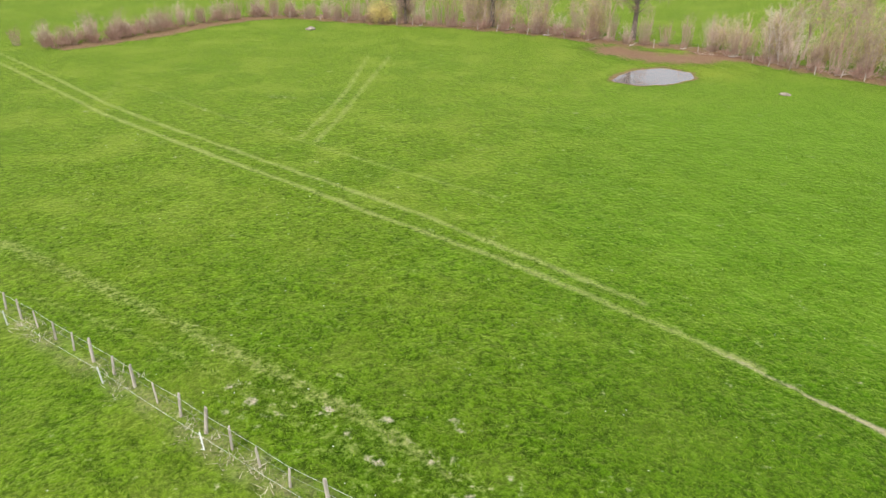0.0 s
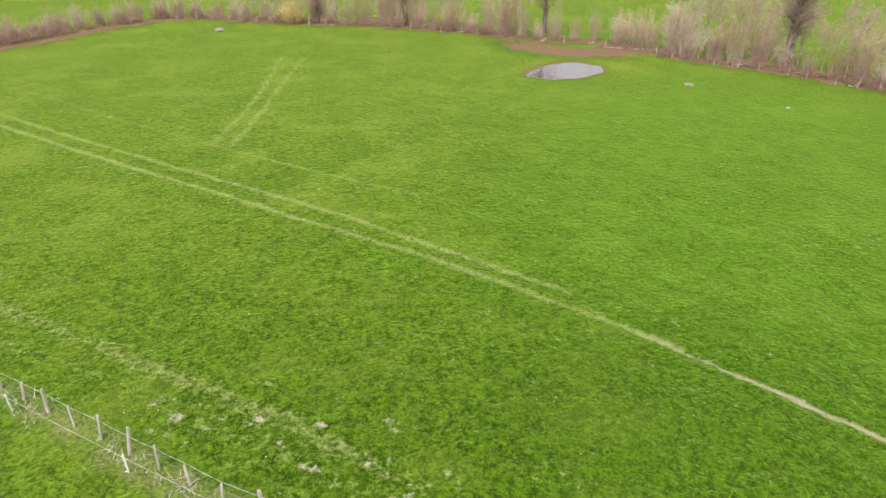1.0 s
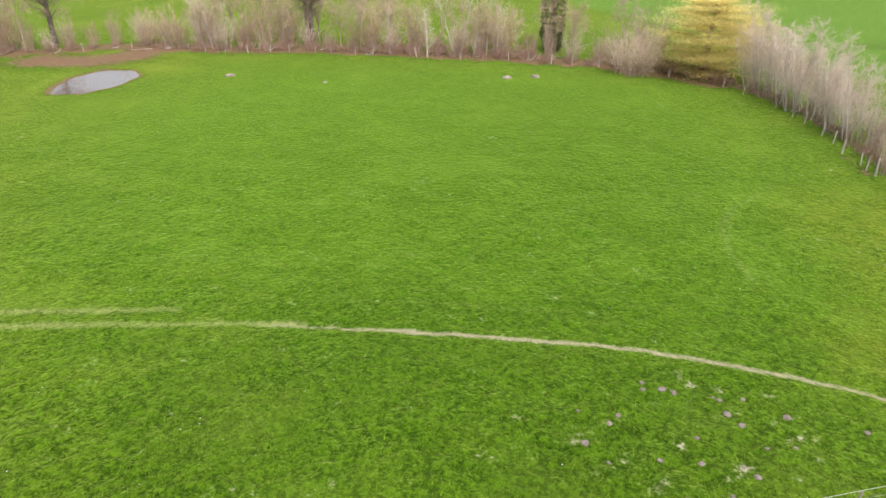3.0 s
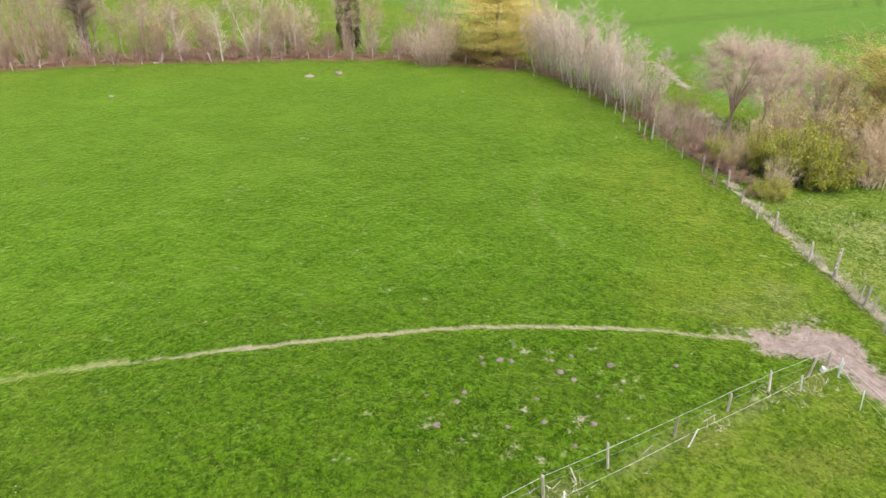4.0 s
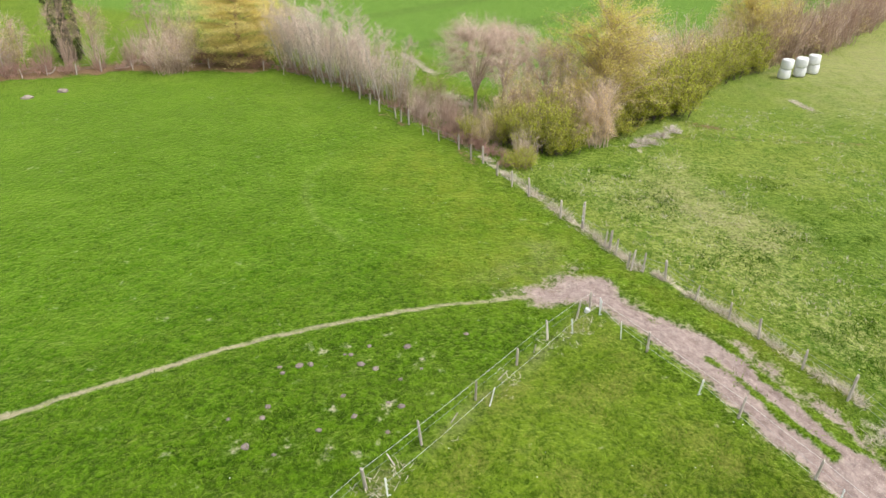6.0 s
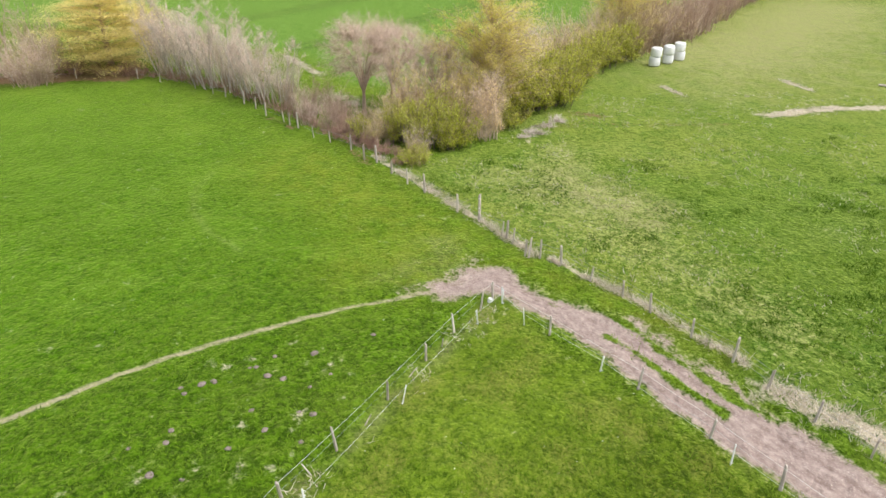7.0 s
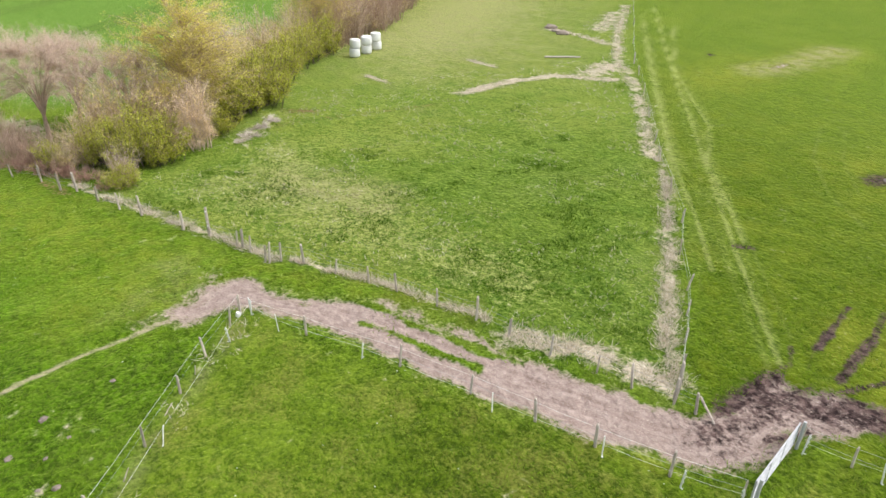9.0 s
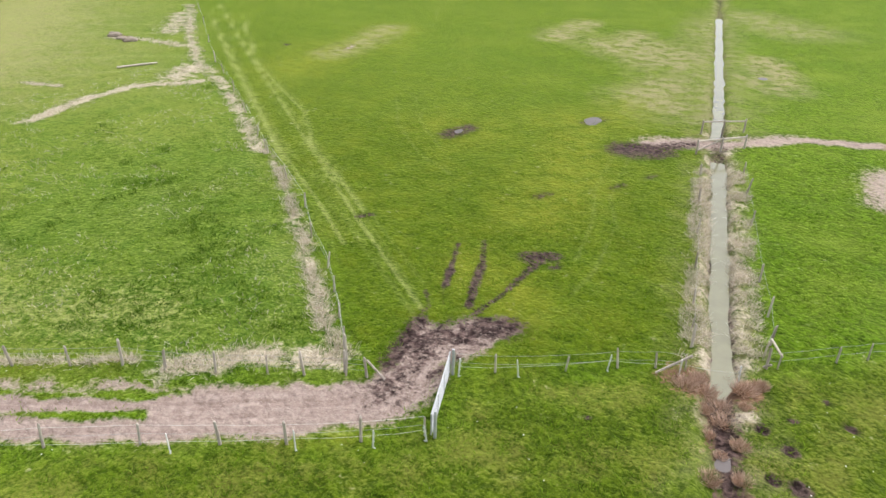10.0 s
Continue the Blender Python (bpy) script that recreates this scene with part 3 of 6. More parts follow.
MUD += [([(11.9, -16.4), (11.8, -18.4), (11.4, -19.8)], 1.2, 0.42), ([(12.5, -17.4), (12.9, -18.8), (13.2, -20.6)], 0.6, 0.52), ([(10.8, -17.8), (10.6, -19.4)], 0.35, 0.45), ([(12.6, -19.6), (11.0, -21.2), (9.8, -22.3)], 1.0, 0.5), ([(24.6, -42.7), (24.2, -44.9)], 0.9, 0.6), ([(16.9, -51.2), (16.2, -52.8)], 0.7, 0.4)]
WORN_WIDE = [([(76.0, -34.0), (88.0, -44.0), (104.0, -58.0)], 12.0, 0.52), ([(60.0, -26.0), (72.0, -30.0)], 5.0, 0.36), ([(35.0, -12.0), (40.0, -8.0), (45.0, -9.0)], 3.0, 0.42), ([(24.0, -15.0), (33.0, -9.5), (41.0, -4.0)], 3.2, 0.36)]
YELLOW = [([(47.8, -51.1), (49.6, -60.3), (51.4, -73.2)], 3.2, 0.55), ([(15.1, -59), (16.2, -47.5), (14, -37.7), (13.1, -33.4)], 2.2, 0.5), ([(26.5, -44.5), (23.0, -43.5)], 2.6, 0.42), ([(18.5, -51.0), (15.5, -52.8)], 2.6, 0.55), ([(13.5, -26.0), (11.0, -25.0), (10.0, -24.0)], 1.8, 0.5), ([(13.0, -33.0), (12.0, -38.0), (15.0, -46.0), (17.0, -50.0)], 1.8, 0.5), ([(23.0, -46.0), (24.5, -43.5)], 2.0, 0.4), ([(48.0, -66.0), (51.0, -61.0)], 3.5, 0.4), ([(29.0, 1.5), (31.0, -1.0), (29.5, 3.5)], 2.4, 0.34), ([(32.0, 0.5), (37.0, 4.0), (43.0, 9.0)], 3.4, 0.36), ([(30.0, -4.0), (24.5, -9.2)], 0.7, 0.3), ([(27.0, -8.4), (22.0, -11.8)], 0.8, 0.4), ([(11.0, -13.8), (13.0, -12.4)], 0.4, 0.45), ([(24.0, 75.0), (30.0, 76.0)], 3.0, 0.4)]


def ditch_offset(x, y):
    return away(x, y, DITCH)


def ground_height(x, y):
    """Relief of the ground: soft humps, ditch, wheel ruts and the trodden trail."""
    r = np.hypot(x, y)
    z = 0.10 * (vnoise(x, y, 0.12, 3) - 0.5) + 0.10 * (vnoise(x, y, 1.1, 5) - 0.5) * np.clip((90 - r) / 40, 0, 1) * np.clip((r - 1) / 6, 0, 1)
    z += (0.07 * (vnoise(x, y, 3.1, 6) - 0.5) + 0.06 * (vnoise(x, y, 1.9, 7) - 0.5)) * np.clip((55 - r) / 25, 0, 1) * np.clip((r - 5) / 8, 0, 1)
    track = ramp(inside(x, y, TRACK_IN + TRACK_OUT[::-1]), 0.5)
    for line, wide in STRIPS:
        track = track * (1 - 0.9 * ramp(wide - away(x, y, line), 0.15))
    z -= 0.07 * track
    z -= 0.05 * ramp(0.2 - away(x, y, TRAIL), 0.15)
    d = ditch_offset(x, y)
    depth = 0.62 * np.clip((0.80 + 0.35 * (vnoise(x, y, 0.7, 31) - 0.5) - d) / 0.60, 0, 1)
    bridge = np.clip((2.4 - np.hypot(x - 6.6, y + 51.3)) / 0.8, 0, 1)
    near = np.clip((y + 21.5) / -2.0, 0.35, 1)
    z -= depth * (1 - bridge) * near
    z -= 0.16 * np.clip((inside(x, y, POND) + 0.4) / 1.2, 0, 1)
    for hx, hy, s in HOLES:
        z -= 0.14 * np.clip((s - np.hypot(x - hx, y - hy)) / s * 1.6, 0, 1)
    for px, py, a, b in PUDDLES:
        m = np.clip(2.2 - np.hypot((x - px) / a, (y - py) / b), 0, 1)
        z = z * (1 - m) - 0.05 * np.clip(1.15 - np.hypot((x - px) / a, (y - py) / b), 0, 0.4) / 0.4 * m
    return z


PUDDLES = [(0.15, -19.1, 0.26, 0.5), (24.4, -43.8, 0.3, 0.6), (16.6, -52.0, 0.7, 1.15), (7.0, -74.6, 0.5, 0.6)]
POND = [(17.4, 71.7), (19.9, 69.8), (23.0, 70.0), (26.8, 72.8), (27.4, 76.0), (25.0, 78.4), (21.4, 77.2), (18.6, 74.4)]


def build_ground():
    """One sheet round the hover point, dense where the grass is close, out to the horizon."""
    fine = np.arange(-37.0, 187.0, 0.33)
    coarse = np.arange(187.0, 323.0, 1.5)
    az = np.radians(np.concatenate([fine, coarse]))
    r = [0.4 + 0.45 * i for i in range(28)] + [13.0]
    while r[-1] < 3500:
        k = 0.0085 if r[-1] < 62 else 0.0105 if r[-1] < 130 else 0.03 if r[-1] < 260 else 0.25
        r.append(r[-1] * (1 + k) if r[-1] > 13 else 13.2)
    r = np.array(r)
    rr, aa = np.meshgrid(r, az, indexing="ij")
    x, y = (rr * np.sin(aa)).ravel(), (rr * np.cos(aa)).ravel()
    z = ground_height(x, y)
    nr, na = len(r), len(az)
    i, j = np.meshgrid(np.arange(nr - 1), np.arange(na), indexing="ij")
    k = (j + 1) % na
    quads = np.stack([i * na + j, i * na + k, (i + 1) * na + k, (i + 1) * na + j], -1).reshape(-1, 4)[:, ::-1]
    me = bpy.data.meshes.new("ground")
    me.vertices.add(len(x) + 1)
    co = np.zeros((len(x) + 1, 3), np.float32)
    co[:-1] = np.stack([x, y, z], 1)
    co[-1, 2] = z[:na].mean()
    me.vertices.foreach_set("co", co.ravel())
    hub = np.stack([np.full(na, len(x)), (np.arange(na) + 1) % na, np.arange(na)], 1)
    loops = np.concatenate([quads.ravel(), hub.ravel()]).astype(np.int32)
    me.loops.add(len(loops))
    me.loops.foreach_set("vertex_index", loops)
    starts = np.concatenate([np.arange(len(quads)) * 4, len(quads) * 4 + np.arange(na) * 3]).astype(np.int32)
    me.polygons.add(len(starts))
    me.polygons.foreach_set("loop_start", starts)
    me.update(calc_edges=True)
    me.shade_smooth()

    def layer(name, values):
        a = me.attributes.new(name, "FLOAT", "POINT")
        a.data.foreach_set("value", np.append(values, values[:na].mean()).astype(np.float32))

    wob = vnoise(x, y, 0.9, 11) - 0.5
    mask = {k: np.zeros(len(x)) for k in ("paddock", "crop", "ley", "lush", "fresh", "trodden", "yellow", "worn", "straw", "tan", "mark", "path", "lane", "dirt", "brown", "mud")}

    def stroke(name, line, half, strength, soft=None):
        d = half + 0.5 * half * wob - away(x, y, line)
        mask[name] = np.maximum(mask[name], strength * 1.35 * ramp(d, soft or max(half * 0.8, 0.12)))

    mask["paddock"] = ramp(inside(x, y, PADDOCK) + wob, 0.8)
    mask["crop"] = ramp(inside(x, y, CROP), 1.5)
    mask["ley"] = ramp(inside(x, y, LEY) + wob, 1.0)
    mask["ley"] *= 1 - 0.65 * np.clip((-y - 36) / 32, 0, 1)
    mask["lush"] = np.maximum(0.95 * ramp(inside(x, y, LUSH) + 2 * wob, 1.5), 0.80 * ramp(inside(x, y, SOFT_LUSH) + 3 * wob, 5.0))
    for line, half, much in ((FENCE_TRACK[:8], 6.0, 0.36), (FENCE_TRACK[7:11], 6.0, 0.16), (FENCE_HEDGE[-9:], 5.0, 0.42)):
        mask["lush"] = np.maximum(mask["lush"], much * ramp(half + 3 * wob - away(x, y, line), 4.5) * (1 - mask["paddock"]))
    mask["lush"] = np.maximum(mask["lush"], 0.30 * ramp(inside(x, y, [(24.0, 6.0), (42.0, 4.0), (62.0, 28.0), (48.0, 50.0), (30.0, 30.0)]) + 4 * wob, 7.0))
    mask["lush"] = np.maximum(mask["lush"], 0.95 * np.maximum(ramp(inside(x, y, [(20.0, -7.4), (16.0, -10.2), (10.0, -14.5), (9.6, -18.6), (2.4, -23.6), (1.0, -24.0), (-2.2, -10.0), (6.0, -4.0), (14.0, -3.0)]) + 3 * wob, 3.0), ramp(inside(x, y, NEAR_RIGHT) + wob, 0.8)))
    mask["lush"] = np.maximum(mask["lush"], 0.7 * ramp(inside(x, y, [(18.0, -18.0), (24.0, -13.0), (36.0, -14.0), (42.0, -24.0), (33.0, -31.0), (22.0, -23.0)]) + 5 * wob, 5.0))
    mask["lush"] = np.maximum(mask["lush"], 0.42 * ramp(inside(x, y, [(-0.5, -26.0), (3.0, -46.0), (-16.0, -56.0), (-40.0, -45.0), (-20.0, -38.0)]) + 3 * wob, 3.0))
    mask["fresh"] = ramp(inside(x, y, [(10.0, 16.0), (24.0, 5.0), (33.0, 1.0), (48.0, 9.0), (66.0, 30.0), (60.0, 48.0), (40.0, 74.0), (16.0, 62.0), (6.0, 36.0)]) + 6 * wob, 9.0)
    mask["trodden"] = np.maximum(ramp(inside(x, y, NEAR_PADDOCK) + wob, 0.6) * np.clip((x + 2) / 12 + np.clip(2 - y, 0, 1), 0.25, 1), ramp(inside(x, y, NEAR_RIGHT) + wob, 0.8))
    t = inside(x, y, TRACK_IN + TRACK_OUT[::-1])
    dirt = ramp(t - 0.12 + 0.7 * wob, 0.6)
    for line, wide in STRIPS:
        dirt = dirt * (1 - 0.92 * ramp(wide + 0.4 * wob - away(x, y, line), 0.22))
    mask["dirt"] = dirt * 1.15
    stroke("worn", TRACK_IN, 0.35, 0.40, 0.5)
    stroke("worn", TRACK_OUT[:14], 0.35, 0.42, 0.5)
    stroke("dirt", [(27.1, 1.8), (27.5, -0.2)], 0.4, 0.42, 0.6)
    stroke("dirt", [(29.0, -1.6), (30.2, -2.2)], 0.6, 0.40, 0.7)
    stroke("path", TRAIL, 0.15, 0.72, 0.16)
    mask["path"] *= 1 - 0.75 * ramp(np.hypot(x - 9.8, y - 26.1) * -1 + 4.0, 5.0)
    stroke("worn", TRAIL, 0.26, 0.28, 0.25)
    d_in, d_out = away(x, y, TRACK_IN), away(x, y, TRACK_OUT)
    mask["lane"] = d_in / (d_in + d_out + 1e-6)
    stroke("mark", RUTS[0], 0.24, 0.56, 0.25)
    stroke("mark", RUTS[1][:9], 0.24, 0.54, 0.25)
    stroke("mark", RUTS[1][8:], 0.22, 0.22, 0.3)
    for i, line in enumerate(FAINT[:4]):
        stroke("mark", line, 0.26, 0.50 if i < 2 else 0.34, 0.3)
    stroke("mark", FAINT[4], 0.28, 0.34, 0.4)
    for line in TRAMLINES:
        stroke("lush", line, 0.36, 0.95, 0.4)
    for name, strokes in (("mud", MUD), ("dirt", DIRT), ("straw", STRAW), ("brown", BROWN), ("yellow", YELLOW)):
        for line, half, strength in strokes:
            stroke(name, line, half, strength)
    for line, half, strength in THIN:
        stroke("tan", line, half, strength * (1.5 if line[0][1] < -56 else 1.0))
    for line, half, strength in WORN_WIDE:
        stroke("worn", line, half, strength)
    for hx, hy, s in HOLES:
        stroke("mud", [(hx - 0.05, hy), (hx + 0.05, hy)], s, 0.75)
    for bx, by, s in BARE:
        stroke("straw", [(bx - 0.9 * s, by + 0.3 * s), (bx + 0.9 * s, by - 0.3 * s)], s * 0.6, 0.28, s)
        stroke("worn", [(bx - 1.6 * s, by + 0.6 * s), (bx + 1.6 * s, by - 0.6 * s)], s * 1.2, 0.24)
    # small scuffs in the grass along the near fence and under the lush patch
    sc = random.Random(41)
    for k in range(46):
        u = sc.random()
        bx, by = -9.0 + 11.5 * u + sc.gauss(0, 1.3), 21.6 - 6.0 * u + sc.gauss(0, 1.0)
        stroke("straw", [(bx, by), (bx + sc.uniform(0.1, 0.4), by - 0.15)], sc.uniform(0.08, 0.2), 0.32)
    for k in range(40):
        bx, by = sc.uniform(13.0, 23.5), sc.uniform(1.5, 11.5)
        stroke("straw", [(bx, by), (bx + 0.1, by - 0.2)], sc.uniform(0.08, 0.2), 0.24)
    stroke("worn", [(-24, 33.1), (-15.8, 27.9), (-9.1, 23.4), (-2.9, 19.3), (0.4, 16.5)], 0.6, 0.34)
    stroke("worn", [(-20.1, 27.8), (-12.7, 24.1), (-6.4, 19.8), (-2.7, 17.5)], 0.4, 0.26)
    # wheel marks on the ley
    for i, line in enumerate(WHEELS):
        stroke("mark", line, 0.15, 0.60 if i < 5 else 0.36, 0.22)
    for line in WHEELS[:4]:
        for k in (-2.1, -0.9, 1.1, 2.4):
            stroke("mark", [(a + k * 0.55 + 0.4 * math.sin(k + a * 0.13), b - k * 0.75) for a, b in line], 0.11, 0.36, 0.2)
    before = mask["mark"].copy()
    mask["worn"] = np.maximum(mask["worn"], 0.22 * ramp(1.6 + 2 * wob - away(x, y, WHEELS[0]), 2.0))
    # curved mowing marks in the far end of the rough paddock
    for k in range(6):
        bend = [(66.0 + 6.4 * k - 0.9 * (j - 2.2) ** 2, -20.0 - 2.6 * k - 4.6 * j) for j in range(8)]
        stroke("mark", bend, 0.55, 0.45, 0.7)
    mask["mark"] = np.where(mask["paddock"] > 0.5, mask["mark"], before)
    # banks of the ditch, and the bramble floor of the hedges
    d = ditch_offset(x, y)
    bank = ramp(1.35 + 0.7 * wob - d, 0.45) * ramp(-20.5 - y, 1.0)
    mask["tan"] = np.maximum(mask["tan"], 0.75 * bank)
    bank *= np.clip((y + 62) / 12, 0.0, 1)
    mask["straw"] = np.maximum(mask["straw"], 0.56 * bank)
    mask["mud"] = np.maximum(mask["mud"], 0.50 * ramp(0.66 + 0.3 * wob - d, 0.22) * ramp(-23.5 - y, 0.8))
    for line, half in ((FENCE_HEDGE, 2.3), (FENCE_TRACK[4:9], 0.1)):
        mask["brown"] = np.maximum(mask["brown"], 0.72 * ramp(half + 1.6 * wob - away(x, y, [(a + 1.0, b + 1.2) for a, b in line]), 0.9))
    mask["brown"] = np.maximum(mask["brown"], 0.7 * ramp(inside(x, y, POND) + 0.5, 0.5))
    for name, values in mask.items():
        layer(name, np.clip(values, 0, 1.2))
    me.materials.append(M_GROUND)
    return tagged(new("ground", me), "bright green spring pasture with worn wheel tracks and mud", "ground", kind="structure"), mask, x, y


ground, GROUND_MASK, GX, GY = build_ground()


def ground_z(px, py):
    return float(ground_height(np.array([px]), np.array([py]))[0])


# ---- water ----
def pool(name, outline, z, material, label, category):
    bm = bmesh.new()
    bm.faces.new([bm.verts.new((a, b, z)) for a, b in outline])
    bmesh.ops.triangulate(bm, faces=bm.faces[:])
    return tagged(part(name, bm, material, None), label, category, kind="structure")


def grown(poly, by):
    cx, cy = sum(p[0] for p in poly) / len(poly), sum(p[1] for p in poly) / len(poly)
    return [(cx + (a - cx) * by, cy + (b - cy) * by) for a, b in poly]


pool("water_pond", grown(POND, 1.12), -0.085, M_POND, "shallow brown rain pond in a dip of the pasture", "pond")


def ditch_water(name, pts, half, z, label):
    bm = bmesh.new()
    rows = []
    fine = []
    for p, q in zip(pts[:-1], pts[1:]):
        k = max(1, int(math.hypot(q[0] - p[0], q[1] - p[1]) / 0.5))
        fine += [(p[0] + (q[0] - p[0]) * i / k, p[1] + (q[1] - p[1]) * i / k) for i in range(k)]
    pts = fine + [pts[-1]]
    for i, (a, b) in enumerate(pts):
        q, p = pts[min(i + 1, len(pts) - 1)], pts[max(i - 1, 0)]
        d = Vector((q[0] - p[0], q[1] - p[1], 0)).normalized()
        s = Vector((d.y, -d.x, 0)) * half
        u, v = 0.84 + 0.30 * noise.noise(Vector((i * 0.31, 0.5, z))), 0.84 + 0.30 * noise.noise(Vector((i * 0.27, 7.5, z)))
        rows.append((bm.verts.new((a + s.x * u, b + s.y * u, z)), bm.verts.new((a - s.x * v, b - s.y * v, z))))
    for (a, b), (c, d) in zip(rows[:-1], rows[1:]):
        bm.faces.new((a, b, d, c))
    bmesh.ops.recalc_face_normals(bm, faces=bm.faces[:])
    return tagged(part(name, bm, M_DITCH, None), label, "ditch water", kind="structure")


ditch_water("water_ditch_near", [(0.85, -22.8), (1.1, -24.0), (1.2, -24.6), (3.2, -34.2), (5.7, -46.7), (6.1, -48.8)], 0.60, -0.34, "still murky green water in a straight field ditch")
ditch_water("water_ditch_far", [(7.0, -53.0), (7.2, -53.8), (10.2, -69.8), (18.0, -109.5)], 0.60, -0.33, "still pale water in the ditch beyond the crossing")
for i, (px, py, a, b) in enumerate(PUDDLES):
    ring = [(px + 1.05 * a * math.cos(w) * (0.9 + 0.12 * math.sin(3 * w + i)), py + 1.05 * b * math.sin(w) * (0.9 + 0.12 * math.cos(2 * w + i))) for w in np.linspace(0, 2 * math.pi, 41)[:-1]]
    pool("puddle", ring, -0.012, M_PUDDLE, "shallow rain puddle in the grass", "puddle")


# ---- fences ----
def along(line, spacing, start=0.0):
    """Points at even steps along a polyline, with the direction there."""
    out, need = [], start
    for (ax, ay), (bx, by) in zip(line[:-1], line[1:]):
        L = math.hypot(bx - ax, by - ay)
        s = need
        while s <= L:
            out.append((ax + (bx - ax) * s / L, ay + (by - ay) * s / L, math.atan2(by - ay, bx - ax)))
            s += spacing
        need = s - L
    return out


def wood_post_mesh(rng, radius, height):
    """A split wooden post: uneven round section, tapered, with a slanted top."""
    bm = bmesh.new()
    n = 7
    rings = []
    for z, s in ((-0.25, 1.06), (0.0, 1.05), (height * 0.55, 0.98), (height - 0.05, 0.93), (height, 0.72)):
        ring = []
        for k in range(n):
            w = 2 * math.pi * k / n
            q = radius * s * (1 + 0.16 * math.sin(2 * w + rng.random()))
            ring.append(bm.verts.new((q * math.cos(w), q * math.sin(w), z + (0.035 * math.cos(w) if z >= height - 0.06 else 0))))
        rings.append(ring)
    for a, b in zip(rings[:-1], rings[1:]):
        for k in range(n):
            bm.faces.new((a[k], a[(k + 1) % n], b[(k + 1) % n], b[k]))
    bm.faces.new(rings[-1])
    me = bpy.data.meshes.new("post")
    bm.to_mesh(me)
    bm.free()
    me.materials.append(M_POST)
    return me


_rng = random.Random(5)
POST_MESHES = [wood_post_mesh(_rng, r, h) for r, h in ((0.046, 1.0), (0.055, 1.05), (0.042, 0.9), (0.062, 1.12), (0.050, 0.95))]
TALL_POST = wood_post_mesh(_rng, 0.085, 1.65)


def plastic_post_mesh():
    """A white tread-in fence stake with hooks and a foot step."""
    bm = box_bm(0.055, 0.035, 0.85, 0.008)
    for z in (0.35, 0.55, 0.75):
        bmesh.ops.create_cube(bm, size=1.0, matrix=Matrix.Translation((0.04, 0, z)) @ Matrix.Diagonal((0.05, 0.02, 0.025, 1)))
    bmesh.ops.create_cube(bm, size=1.0, matrix=Matrix.Translation((0.05, 0, 0.06)) @ Matrix.Diagonal((0.1, 0.03, 0.02, 1)))
    me = bpy.data.meshes.new("plastic_stake")
    bm.to_mesh(me)
    bm.free()
    me.materials.append(M_PLASTIC)
    return me


STAKE = plastic_post_mesh()


def stand(fence, name, me, x, y, rng, lean=6.0, turn=0.0, scale=1.0, lean_to=None):
    ob = new(name, me)
    ob.parent = fence
    ob.matrix_basis = pose(x, y, ground_z(x, y) - 0.02, rng.uniform(-lean, lean), rng.uniform(-lean, lean) if lean_to is None else lean_to, turn or rng.uniform(0, 360)) @ Matrix.Diagonal((scale, scale, scale, 1))
    return ob


def strung(fence, name, pts, height, radius, material, sag=0.03, label=""):
    """One wire from post to post, sagging a little between."""
    soup = Soup()
    line = []
    for (ax, ay, *_), (bx, by, *_) in zip(pts[:-1], pts[1:]):
        za, zb = ground_z(ax, ay) + height, ground_z(bx, by) + height
        line.append(Vector((ax, ay, za)))
        line.append(Vector(((ax + bx) / 2, (ay + by) / 2, (za + zb) / 2 - sag)))
    line.append(Vector((pts[-1][0], pts[-1][1], ground_z(pts[-1][0], pts[-1][1]) + height)))
    soup.tube(line, [radius] * len(line), 4)
    return soup.object(name, material, fence, label)


def wooden_fence(label, posts, wires, rng, lean=5.0, scale=1.0, wire_material=None, wire_radius=0.006, top_rope=None, category="fence"):
    fence = thing("fence", label=label, category=category)
    for x, y, *_ in posts:
        stand(fence, "post", POST_MESHES[rng.randrange(len(POST_MESHES))], x, y, rng, lean, scale=scale * rng.uniform(0.88, 1.1))
    for h in wires:
        strung(fence, "wire", posts, h, wire_radius, wire_material or M_WIRE)
    if top_rope:
        strung(fence, "rope", posts, top_rope, 0.006, M_ROPE, 0.02, "pale electric fence rope")
    return fence


def stake_fence(label, posts, height, rng, lean=7.0):
    fence = thing("stake_fence", label=label, category="electric fence", group="electric fences of white stakes")
    for x, y, *_ in posts:
        stand(fence, "plastic_stake", STAKE, x, y, rng, lean)
    strung(fence, "rope", posts, height, 0.0055, M_ROPE, 0.05)
    return fence


rng = random.Random(11)
# paddock fence, from the far hedge end past the hover point to the track corner
NEAR_WEST = [(-40.0, 40.1), (-18.8, 25.5), (-12.7, 21.4), (-4.8, 15.9), (5.0, 10.4), (14.8, 4.75)]
near = along(NEAR_WEST[:4], 1.42)
near += along(NEAR_WEST[3:], 2.9, 1.5)[:-1] + [(14.8, 4.75), (17.0, 3.35), (19.5, 1.75), (21.85, 0.35), (23.7, -0.85), (25.5, -2.1), (26.3, -2.7)]
wooden_fence("weathered wooden post fence with wires and pale rope", near, (0.55,), rng, 7.0, top_rope=0.93, wire_radius=0.004)
